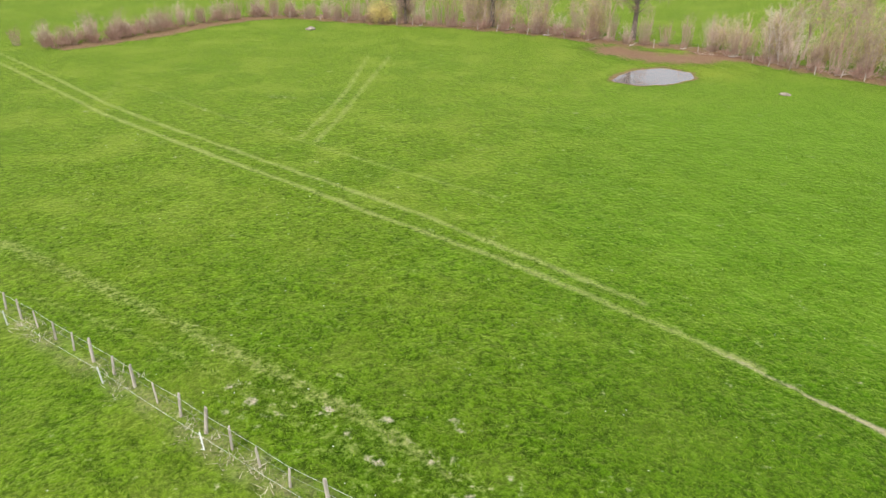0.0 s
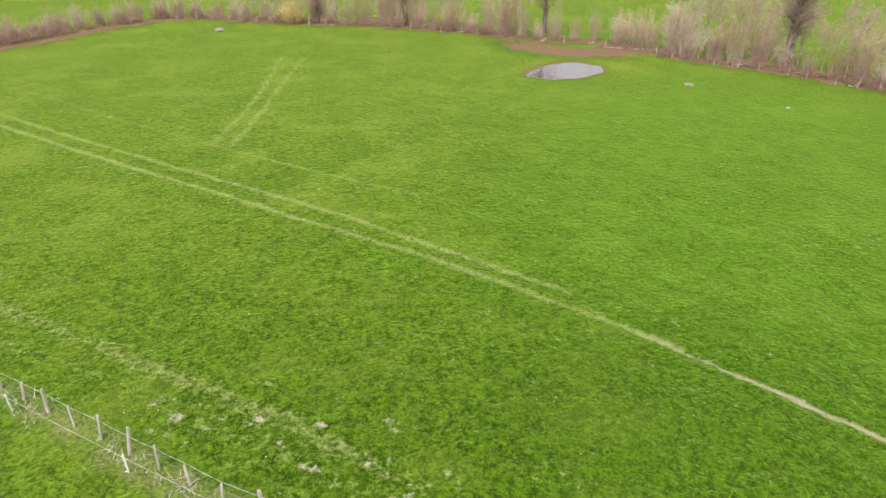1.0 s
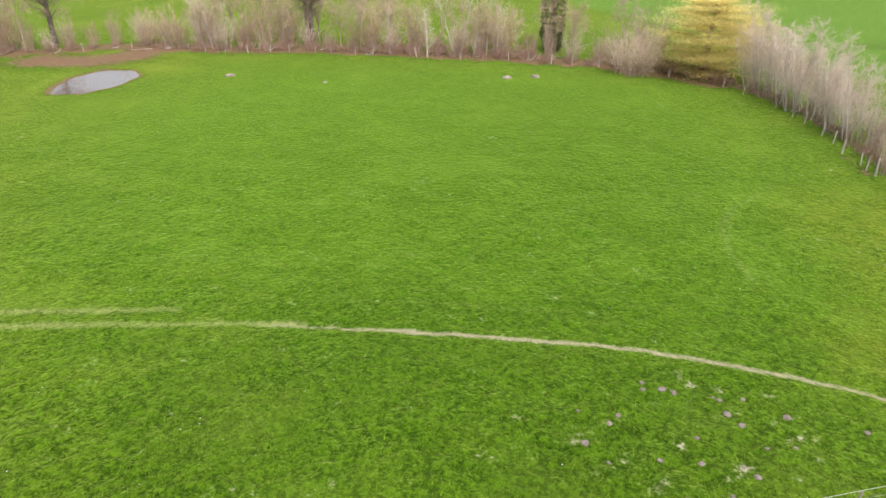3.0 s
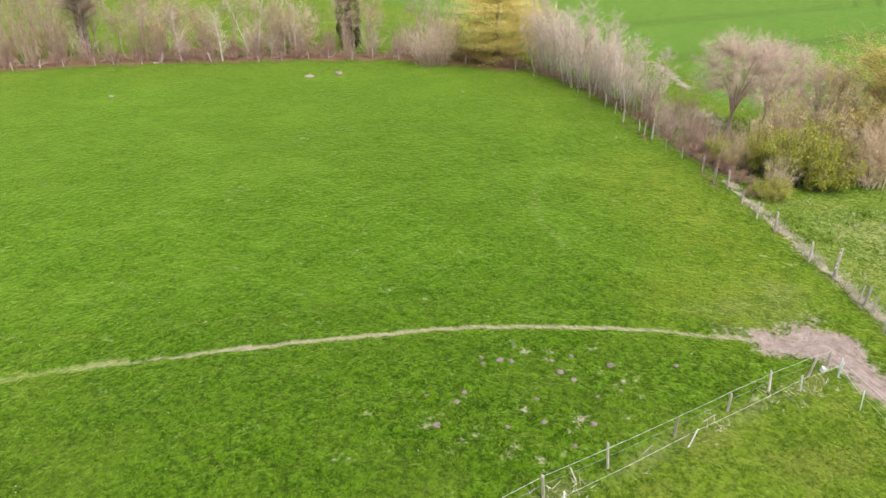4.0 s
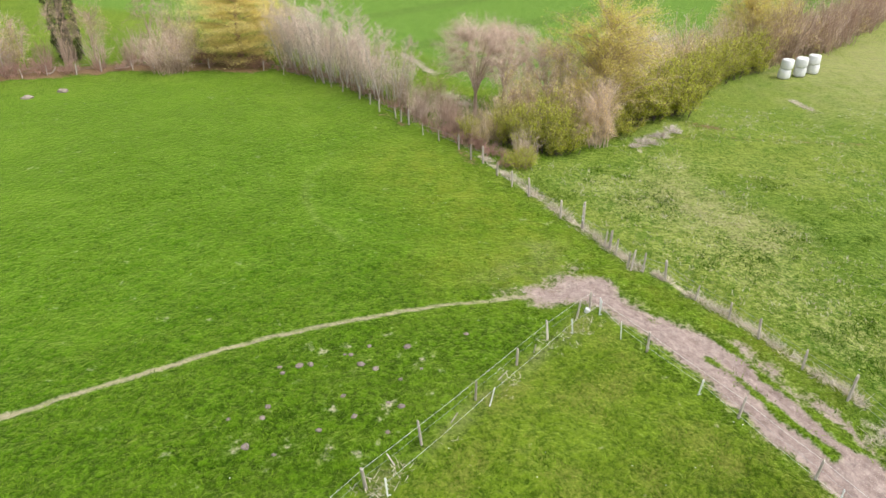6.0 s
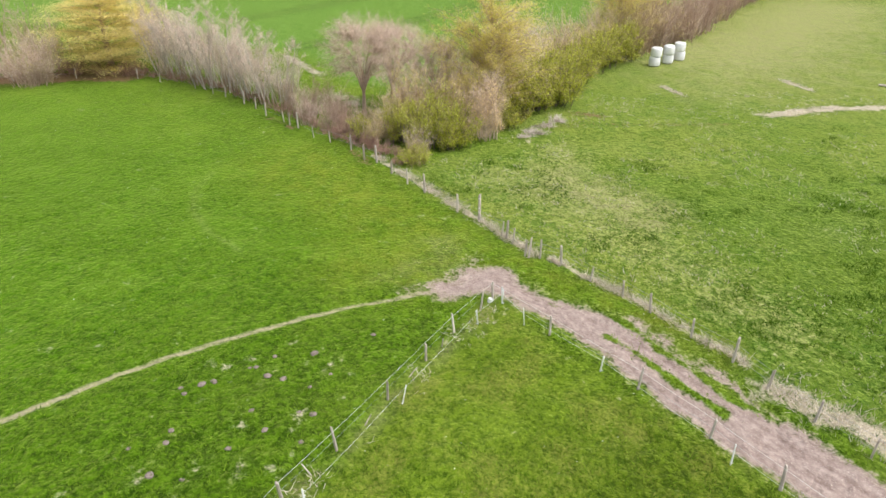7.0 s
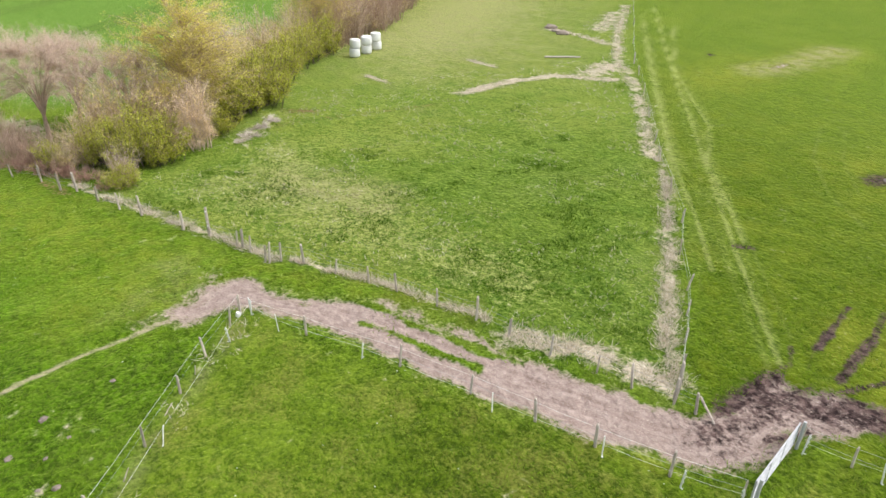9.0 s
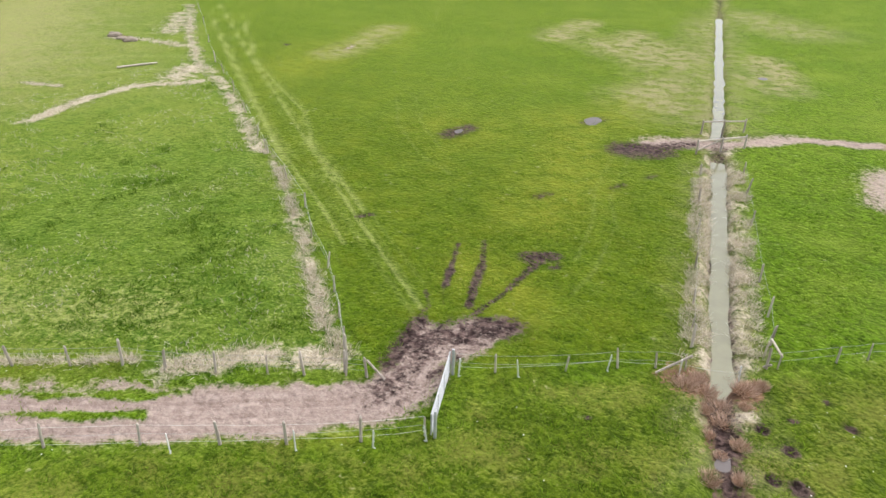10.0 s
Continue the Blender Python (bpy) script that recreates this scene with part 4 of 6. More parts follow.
# short rotten stubs between the standing posts
stubs = thing("post_stubs", label="short rotten fence post stubs leaning in long grass", category="fence post")
for sx, sy, tilt in ((15.9, 4.05, 38), (18.2, 2.5, 30), (20.7, 1.0, 55), (22.8, -0.3, 10)):
    stand(stubs, "stub", POST_MESHES[2], sx, sy, rng, 8, scale=0.55, lean_to=tilt)
stake_fence("white plastic stakes with electric rope beside the pasture fence", [(-33.0, 35.0), (-26.0, 29.8), (-19.3, 25.1), (-13.2, 21.0), (-8.2, 17.6), (-2.6, 13.8), (3.0, 10.6), (9.0, 7.2), (14.6, 4.0), (19.3, 1.2), (24.3, -1.9), (25.9, -3.1)], 0.62, rng, 9.0)
# along the inner side of the track
wooden_fence("thin wooden posts with one rope along the dirt track", [(26.3, -2.7), (23.5, -4.9), (19.9, -7.7), (17.3, -9.5), (15.0, -10.9), (13.1, -12.1), (11.0, -13.5), (9.3, -14.9)], (0.5,), rng, 5.0, top_rope=0.88)
stake_fence("white plastic stakes with electric rope inside the track fence", [(25.9, -3.1), (24.2, -3.9), (21.0, -6.5), (16.1, -9.75), (12.6, -12.0), (10.5, -13.5), (9.1, -14.7)], 0.55, rng, 8.0)
# outer side of the track
outer = [(45.9, 5.8), (44.0, 4.7), (43.4, 3.8), (41.3, 2.7), (39.6, 1.6), (38.4, 0.5), (35.6, -1.4), (32.6, -3.7), (31.6, -4.2), (30.4, -4.7), (30.0, -5.4), (29.4, -6.4), (27.7, -7.5), (26.3, -8.7), (25.0, -9.6), (23.1, -10.8), (21.4, -11.9), (19.8, -12.6), (18.0, -13.5), (16.25, -14.5), (15.0, -15.2), (13.6, -16.0), (12.9, -16.4)]
f = wooden_fence("old grey wooden posts with slack wires beside dry grass", outer, (0.35, 0.62, 0.85), rng, 6.0)
corner = stand(f, "post", TALL_POST, 34.4, -2.6, rng, 2.0)
for z in (0.62, 0.85, 1.45):
    s = Soup()
    s.tube([Vector((-0.06, -0.06, z)), Vector((-0.12, -0.11, z))], [0.03, 0.022], 6)
    s.object("insulator", M_PLASTIC, corner, "small white plastic insulator")
stand(f, "post", POST_MESHES[3], 32.3, -3.95, rng, 3.0)
stand(f, "post", POST_MESHES[3], 30.15, -4.85, rng, 8.0)
stand(f, "post", POST_MESHES[1], 13.75, -16.15, rng, 3.0)
brace = Soup()
brace.tube([Vector((12.95, -16.5, 0.75)), Vector((12.2, -16.6, 0.05))], [0.05, 0.05], 6)
brace.object("brace", M_POST, f, "slanting wooden brace")
far_part = [(66.3, 28.6), (65.0, 26.0), (62.6, 21.9), (60.9, 19.8), (59.8, 18.4), (57.6, 16.2), (56.2, 14.9), (54.2, 13.6), (52.4, 11.8), (51.6, 11.2), (50.8, 10.4), (48.7, 8.9), (47.6, 7.5), (45.9, 5.8)]
wooden_fence("pale wooden posts with wires below bare hedge trees", far_part, (0.45, 0.85), rng, 5.0, 1.05)
# side fence of the ley
side = [(14.3, -16.9), (14.9, -17.5), (16.3, -19.0), (17.9, -20.6), (19.6, -22.2), (22.4, -24.3), (25.1, -26.9), (29.0, -29.6), (33.2, -32.3), (33.9, -32.8), (36.4, -34.6), (41.0, -38.0), (46.5, -42.0), (52.0, -46.0), (56.3, -48.9), (64.0, -55.0), (73.0, -62.4), (82.0, -69.6), (89.3, -75.5), (98.0, -82.2)]
wooden_fence("leaning wooden posts with a rope in a strip of dry grass", side, (0.5,), rng, 9.0, top_rope=0.85)
# fence from the gate to the ditch and on beyond it
wooden_fence("grey wooden posts with thin wires between gate and ditch", [(10.3, -18.6), (8.8, -19.3), (6.5, -20.9), (4.8, -22.2), (3.5, -23.0), (2.45, -23.5)], (0.4, 0.8), rng, 6.0, 0.9)
stake_fence("white plastic stakes with electric rope in front of the wire fence", [(9.9, -18.3), (7.9, -19.5), (5.1, -21.8), (2.6, -23.1), (0.5, -24.1)], 0.5, rng, 8.0)
wooden_fence("grey wooden posts with thin wires beyond the ditch", [(-0.3, -25.4), (-0.7, -25.6), (-2.7, -27.3), (-3.8, -28.2), (-6.0, -29.8), (-8.6, -31.6), (-12.0, -34.2)], (0.4, 0.8), rng, 7.0, 0.9)
bank_left = [(2.6, -25.2), (2.9, -26.6), (3.3, -28.5), (4.0, -32.0), (4.8, -36.0), (5.7, -40.5), (6.6, -45.0)]
wooden_fence("pale wooden posts along the ditch bank", bank_left, (0.75,), rng, 4.0, 0.95)
bank_right = [(-0.1, -26.2), (-0.2, -27.1), (0.2, -29.3), (1.0, -32.3), (2.4, -38.7), (3.4, -43.2), (4.2, -47.0)]
wooden_fence("pale wooden posts along the far ditch bank", bank_right, (0.75,), rng, 6.0, 0.95)
rails = thing("fence_rails", label="pale fallen wooden rails bracing the ditch fence corner", category="fence rail")
for a, b in ((((2.3, -23.5, 0.75)), (3.4, -22.6, 0.05)), ((-0.2, -26.6, 0.6), (-0.75, -25.6, 0.55)), ((-0.2, -25.2, 0.1), (-0.45, -24.9, 0.5))):
    s = Soup()
    s.tube([Vector(a), Vector(b)], [0.05, 0.045], 6)
    s.object("rail", M_POST, rails)
# far hedge fence
hedge_posts = along(FENCE_HEDGE[3:-1], 2.55, 0.8)
hedge_posts = [(x + rng.uniform(-0.4, 0.4), y + rng.uniform(-0.4, 0.4), a) for x, y, a in hedge_posts if rng.random() < 0.8]
wooden_fence("pale wooden posts with wires in front of the field hedge", hedge_posts, (0.5, 0.9), rng, 12.0, 0.95)


# ---- gate ----
def build_gate(a, b):
    """A galvanised tube gate, standing open on the grass."""
    a, b = Vector((*a, 0.0)), Vector((*b, 0.0))
    gate = thing("field_gate", label="galvanised steel tube gate standing open beside the track", category="gate")
    d = (b - a)
    up = Vector((0, 0, 1))
    s = Soup()
    for z in (0.12, 1.02):
        s.tube([a + up * z, a + d * 0.5 + up * (z - 0.01), b + up * z], [0.026] * 3, 8)
    for t in (0.0, 1.0):
        s.tube([a + d * t + up * 0.08, a + d * t + up * 1.05], [0.030, 0.030], 8)
    outer_frame = s.object("gate_frame", M_STEEL, gate)
    for z in (0.30, 0.46, 0.62, 0.80):
        s = Soup()
        s.tube([a + up * z, a + d * 0.5 + up * (z - 0.01), b + up * z], [0.022] * 3, 8)
        s.object("rail", M_STEEL, outer_frame)
    for t in (0.33, 0.66):
        s = Soup()
        s.tube([a + d * t + up * 0.10, a + d * t + up * 1.03], [0.026, 0.026], 8)
        s.object("upright", M_STEEL, outer_frame)
    s = Soup()
    s.tube([a + up * 0.12, a + d * 0.66 + up * 1.0], [0.022, 0.022], 6)
    s.object("diagonal", M_STEEL, outer_frame)
    n = d.normalized().cross(up)
    posts = []
    for p, name in ((a, "gate_post"), (b, "latch_post")):
        s = Soup()
        q = p + n * 0.13
        s.tube([q - up * 0.2, q + up * 0.55, q + up * 1.18], [0.06, 0.06, 0.055], 8)
        posts.append(s.object(name, M_STEEL, gate))
    for z in (0.25, 0.92):
        s = Soup()
        s.tube([a + up * z, a + n * 0.10 + up * z], [0.016, 0.016], 6)
        s.object("hinge", M_STEEL, posts[0])
    s = Soup()
    s.tube([b + up * 0.62, b + d.normalized() * 0.12 + up * 0.62, b + d.normalized() * 0.12 + up * 0.5], [0.015] * 3, 6)
    s.object("latch", M_STEEL, posts[1])
    return gate


build_gate((9.1, -15.0), (10.3, -18.3))


# ---- crossing over the ditch ----
def build_crossing():
    c = thing("ditch_crossing", label="earth crossing over the ditch with pale wooden rails", category="bridge")
    ends = ((7.75, -48.9), (5.0, -52.0)), ((8.45, -53.7), (5.7, -55.9))
    for (a, b) in ends:
        a, b = Vector((*a, 0)), Vector((*b, 0))
        for t in (0.0, 0.5, 1.0):
            p = a.lerp(b, t)
            ob = new("post", POST_MESHES[3])
            ob.parent = c
            ob.location = (p.x, p.y, -0.05)
        s = Soup()
        s.tube([a + Vector((0, 0, 0.95)), b + Vector((0, 0, 0.9))], [0.06, 0.06], 6)
        s.object("rail", M_POST, c)
    a, b = Vector((*ends[0][0], 0.25)), Vector((*ends[0][0], 0.9)).lerp(Vector((*ends[0][1], 0.9)), 0.5)
    s = Soup()
    s.tube([a, b], [0.05, 0.05], 6)
    s.object("brace", M_POST, c)
    bm = box_bm(2.2, 3.0, 0.4, 0.08, -0.56)
    bmesh.ops.transform(bm, matrix=pose(6.6, -51.2, 0, 0, 0, 14), verts=bm.verts[:])
    part("earth_fill", bm, M_EARTH, c)
    s = Soup()
    s.tube([Vector((6.25, -49.7, -0.45)), Vector((6.85, -52.7, -0.45))], [0.3, 0.3], 12)
    s.object("culvert_pipe", M_STONE, c)


build_crossing()


# ---- wrapped bales ----
def bale_mesh(seed):
    r = random.Random(seed)
    bm = bmesh.new()
    prof = [(0.0, 0.0), (0.46, 0.0), (0.55, 0.05), (0.575, 0.14), (0.585, 0.46), (0.57, 0.78), (0.54, 0.87), (0.44, 0.915), (0.0, 0.93)]
    n = 20
    rings = [[bm.verts.new((q * math.cos(2 * math.pi * k / n) * (1 + 0.02 * r.uniform(-1, 1)), q * math.sin(2 * math.pi * k / n) * (1 + 0.02 * r.uniform(-1, 1)), z + 0.012 * r.uniform(-1, 1))) for k in range(n)] for q, z in prof[1:-1]]
    for a, b in zip(rings[:-1], rings[1:]):
        for k in range(n):
            bm.faces.new((a[k], a[(k + 1) % n], b[(k + 1) % n], b[k]))
    bm.faces.new(rings[0][::-1])
    top = bm.verts.new((0, 0, 0.93))
    for k in range(n):
        bm.faces.new((rings[-1][k], rings[-1][(k + 1) % n], top))
    return bm


_b = random.Random(3)
for col, (bx, by) in enumerate([(70.2, -22.9), (71.2, -24.6), (72.6, -26.2)]):
    for lev in range(2):
        ob = part("silage_bale", bale_mesh(col * 2 + lev), M_FILM, None, smooth=True)
        ob.location = (bx + 0.07 * _b.uniform(-1, 1), by + 0.07 * _b.uniform(-1, 1), 0.02 + lev * 0.925)
        ob.rotation_euler = (radians(_b.uniform(-3, 3)) * lev, radians(_b.uniform(-4, 4)) * lev, _b.uniform(0, 6))
        tagged(ob, "white film-wrapped round bale " + ("lying on another bale" if lev else "standing on the grass by the hedge"), "silage bale", "stack of wrapped bales")


# ---- molehills, stones, heaps ----
def lump(name, at, size, flat, material, seed, label, category, group=""):
    bm = bmesh.new()
    bmesh.ops.create_icosphere(bm, subdivisions=3, radius=1.0)
    for v in bm.verts:
        q = noise.noise(v.co * 1.7 + Vector((seed * 3.1, seed, 0))) * 0.35 + noise.noise(v.co * 5 + Vector((seed, 0, seed))) * 0.14
        v.co *= 1 + q
        v.co.z *= flat
    ob = part(name, bm, material, None, smooth=True)
    ob.location = (at[0], at[1], ground_z(*at) + size * flat * 0.15)
    ob.scale = (size, size * 0.85, size)
    ob.rotation_euler = (0, 0, seed * 1.3)
    return tagged(ob, label, category, group)


MOLES = [(19.9, 9.4), (20.4, 8.9), (20.6, 8.5), (21.5, 7.1), (22.2, 6.5), (20.9, 6.5), (20.7, 5.85), (17.4, 9.25), (17.1, 7.05), (16.0, 9.3), (18.75, 4.4), (18.0, 6.0), (23.6, 2.6), (22.3, 4.9)]
for i, p in enumerate(MOLES):
    lump("molehill", p, 0.11 + 0.05 * (i * 7 % 4) / 3, 0.40, M_MOLE, i + 1, "small crumbly brown molehill in the grass", "molehill", "molehills in the pasture")
mole_rng = random.Random(61)
for i in range(16):
    p = (mole_rng.uniform(14.5, 23.6), mole_rng.uniform(1.8, 10.6))
    if p[1] > 13.5 - 0.58 * p[0] and away(np.array([p[0]]), np.array([p[1]]), TRAIL)[0] > 1.2:
        lump("molehill", p, mole_rng.uniform(0.07, 0.12), 0.36, M_MOLE, i + 60, "small crumbly brown molehill in the grass", "molehill", "molehills in the pasture")
for i, (p, s) in enumerate([((-19.3, 100.9), 0.75), ((33.4, 66.2), 0.5), ((56.1, 44.0), 0.55), ((53.6, 45.7), 0.5), ((39.0, 57.2), 0.25), ((71.8, -50.4), 0.9), ((75.6, -51.2), 0.9), ((73.5, -50.6), 0.6)]):
    lump("stone_heap", p, s, 0.42, M_STONE, i + 30, "low pale heap of stones and dry soil in grass", "stone heap", "stone heaps")
log = Soup()
log.tube([Vector((62.0, -41.5, 0.1)), Vector((61.0, -43.6, 0.12)), Vector((60.4, -45.0, 0.1))], [0.09, 0.1, 0.07], 7)
tagged(log.object("log", M_PALE_BARK), "pale bare log lying in the rough paddock", "log")
grey_box = thing("water_trough", label="small white tub lying at the fence corner", category="tub")
bm = bmesh.new()
bmesh.ops.create_cone(bm, cap_ends=True, cap_tris=False, segments=12, radius1=0.09, radius2=0.12, depth=0.2, matrix=pose(26.0, -2.55, 0.1, 20))
top = max(bm.faces, key=lambda q: q.calc_center_median().z)
bmesh.ops.inset_individual(bm, faces=[top], thickness=0.025, depth=0)
top = max((q for q in bm.faces if len(q.verts) == 12), key=lambda q: q.calc_center_median().z)
bmesh.ops.translate(bm, verts=top.verts[:], vec=(0, 0, -0.14))
part("tub", bm, M_PLASTIC, grey_box)


# ---- trees and hedges ----
def bezier(a, b, c, n):
    return [a * (1 - t) ** 2 + b * (2 * t * (1 - t)) + c * t * t for t in (i / n for i in range(n + 1))]


def rand_dir(r):
    return Vector((r.gauss(0, 1), r.gauss(0, 1), r.gauss(0, 1))).normalized()


class Growth:
    """Wood, twigs and leaves of one plant while it grows."""

    def __init__(self, seed):
        self.r = random.Random(seed)
        self.wood, self.twig, self.leaf = Soup(), Soup(), Soup()

    def limb(self, a, c, r0, twig_n, twig_l, twig_w, leaf_n, leaf_s, puff, flat, lift=0.25, start=0.35, subs=2):
        r = self.r
        L = (c - a).length
        mid = a.lerp(c, 0.5) + Vector((r.gauss(0, 0.08), r.gauss(0, 0.08), lift)) * L * 0.5
        pts = bezier(a, mid, c, 3)
        self.wood.tube(pts, [r0, r0 * 0.75, r0 * 0.45, 0.006], 4 if r0 > 0.04 else 3)
        lines = [pts]
        for k in range(subs):
            i = r.choice((1, 2))
            d = ((pts[i + 1] - pts[i]).normalized() + rand_dir(r) * 0.9).normalized()
            q = pts[i] + d * L * r.uniform(0.18, 0.36)
            self.wood.tube([pts[i], q], [r0 * 0.45, 0.006], 3)
            lines.append([pts[i], pts[i].lerp(q, 0.5), q])
        for ln in lines:
            share = 1.0 if ln is pts else 0.5
            lo = start if ln is pts else 0.1
            m = len(ln) - 1
            for k in range(int(twig_n * share)):
                t = r.uniform(lo, 1.0) * m
                i = min(int(t), m - 1)
                d = ((ln[i + 1] - ln[i]).normalized() + rand_dir(r) * 0.85 + Vector((0, 0, 0.15))).normalized()
                w = ln[i].lerp(ln[i + 1], t - i)
                self.twig.spike(w, w + d * twig_l * r.uniform(0.5, 1.25), twig_w)
            for k in range(int(leaf_n * share)):
                t = r.uniform(lo, 1.0) * m
                i = min(int(t), m - 1)
                w = ln[i].lerp(ln[i + 1], t - i) + Vector((r.triangular(-2, 2, 0) * puff, r.triangular(-2, 2, 0) * puff, r.triangular(-2, 2, 0) * puff * flat))
                if w.z > 0.05:
                    e = rand_dir(r)
                    e.z *= 0.45
                    self.leaf.leaf(w, e.normalized(), Vector((r.gauss(0, 0.8), r.gauss(0, 0.8), 1)).normalized(), leaf_s * r.uniform(0.6, 1.35), 0.8)

    def finish(self, name, label, category, group, wood, twig, leaf, wood_name):
        ob = thing(name, label=label, category=category, group=group)
        self.wood.object(wood_name, wood, ob)
        if self.twig.v:
            tagged(self.twig.object("crown", twig, ob), kind="stuff")
        if self.leaf.v:
            tagged(self.leaf.object("foliage", leaf, ob), kind="stuff")
        return ob


def crown_tree(name, label, category, seed, wood, twig, leaf=None, trunk_h=1.5, trunk_r=0.15, cz=4.0, rx=2.5, rz=2.5, limbs=70, twig_n=14, twig_l=0.6, twig_w=0.012,
               leaf_n=0, leaf_s=0.15, puff=0.2, flat=0.8, lumps=0.3, shrub=False, group="", lift=0.25, low=-1.0, subs=2, shell=0.45):
    """A plant whose limbs reach into an uneven, rounded crown; a shrub's limbs rise from the ground."""
    g = Growth(seed)
    r = g.r
    off = Vector((seed * 1.37 % 9, seed * 0.71 % 7, seed * 0.33 % 5))
    top = Vector((r.uniform(-0.2, 0.2), r.uniform(-0.2, 0.2), cz + rz * 0.45))
    if not shrub:
        axis = bezier(Vector((0, 0, -0.2)), Vector((r.uniform(-0.15, 0.15), r.uniform(-0.15, 0.15), top.z * 0.5)), top, 6)
        g.wood.tube(axis, [trunk_r * k for k in (1.3, 1.0, 0.85, 0.7, 0.5, 0.32, 0.12)], 8)
    for k in range(limbs):
        d = rand_dir(r)
        while d.z < low:
            d = rand_dir(r)
        q = r.random() ** shell * (1 + lumps * 1.6 * noise.noise(d * 1.5 + off))
        c = Vector((d.x * rx * q, d.y * rx * q, max(cz + d.z * rz * q, 0.25)))
        if shrub:
            w = r.uniform(0, 6.283)
            a = Vector((math.cos(w), math.sin(w), 0)) * r.uniform(0.05, rx * 0.35) - Vector((0, 0, 0.1))
            a += Vector((c.x, c.y, 0)) * 0.35
        else:
            z = min(max(trunk_h, c.z - rx * r.uniform(0.25, 0.7)), top.z * 0.97)
            t = min(max((z + 0.2) / (top.z + 0.2), 0), 0.99) * 6
            a = axis[int(t)].lerp(axis[int(t) + 1], t - int(t))
        g.limb(a, c, max(0.012, (0.026 if shrub else min(trunk_r * 0.2, 0.05)) * r.uniform(0.6, 1.1)), twig_n, twig_l, twig_w, leaf_n, leaf_s, puff, flat, lift, 0.3 if shrub else 0.35, subs)
    return g.finish(name, label, category, group, wood, twig, leaf, "main_stem" if shrub else "trunk")


def haze_tree(name, label, category, seed, wood, twig, leaf, height, reach, low, group, targets=300, twigs=12, twig_l=0.5, twig_w=0.0042, leaf_n=0, leaf_s=0.06, trunk_r=0.15, uneven=0.12, anchors=11):
    """A leafless tree: trunk, a few main limbs, many fine branches out to a rounded crown, and twigs at their ends."""
    g = Growth(seed)
    r = g.r
    off = Vector((seed * 1.37 % 9, seed * 0.71 % 7, seed * 0.33 % 5))
    mid, half = (height + low) / 2, (height - low) / 2
    fork = Vector((r.uniform(-0.1, 0.1), r.uniform(-0.1, 0.1), low + 0.35 * half))
    g.wood.tube(bezier(Vector((0, 0, -0.2)), Vector((r.uniform(-0.1, 0.1), r.uniform(-0.1, 0.1), fork.z * 0.5)), fork, 4), [trunk_r * k for k in (1.35, 1.05, 0.9, 0.8, 0.7)], 8)
    hubs = [(fork, 0.02)]
    for k in range(anchors):
        w = 2.4 * k + r.uniform(-0.4, 0.4)
        q = reach * (0.15 + 0.5 * ((k * 0.618) % 1))
        p = Vector((math.cos(w) * q, math.sin(w) * q, mid + half * r.uniform(-0.25, 0.5)))
        pts = bezier(fork - Vector((0, 0, 0.2)), fork.lerp(p, 0.45) + Vector((0, 0, 0.25 * half)), p, 4)
        g.wood.tube(pts, [trunk_r * k2 for k2 in (0.5, 0.36, 0.26, 0.19, 0.13)], 5)
        hubs += [(pts[2], 0.02), (pts[3], 0.017), (p, 0.015)]
    for k in range(targets):
        d = rand_dir(r)
        if d.z < -0.55:
            d.z = -d.z
        q = r.random() ** 0.42 * (1 + 1.6 * uneven * noise.noise(d * 1.8 + off))
        c = Vector((d.x * reach * q, d.y * reach * q, mid + d.z * half * q))
        a, rad = min(hubs, key=lambda h: (h[0] - c).length)
        b = a.lerp(c, 0.5) + Vector((r.gauss(0, 0.12), r.gauss(0, 0.12), 0.12 * (c - a).length))
        pts = bezier(a, b, c, 3)
        g.wood.tube(pts, [rad * 0.7, rad * 0.5, rad * 0.36, 0.003], 3)
        out = (Vector((c.x, c.y, (c.z - mid) * 0.8)).normalized() * 0.5 + Vector((0, 0, 0.35)))
        for m in range(twigs):
            t = r.uniform(0.8, 3.0)
            i = min(int(t), 2)
            p = pts[i].lerp(pts[i + 1], t - i)
            g.twig.spike(p, p + (out + rand_dir(r) * 0.8).normalized() * twig_l * r.uniform(0.5, 1.2), twig_w)
        for m in range(leaf_n):
            p = c + rand_dir(r) * r.uniform(0.05, 0.4)
            if p.z > 0.2:
                g.leaf.leaf(p, rand_dir(r), Vector((r.gauss(0, 0.8), r.gauss(0, 0.8), 1)).normalized(), leaf_s * r.uniform(0.6, 1.3), 0.8)
    return g.finish(name, label, category, group, wood, twig, leaf, "trunk")


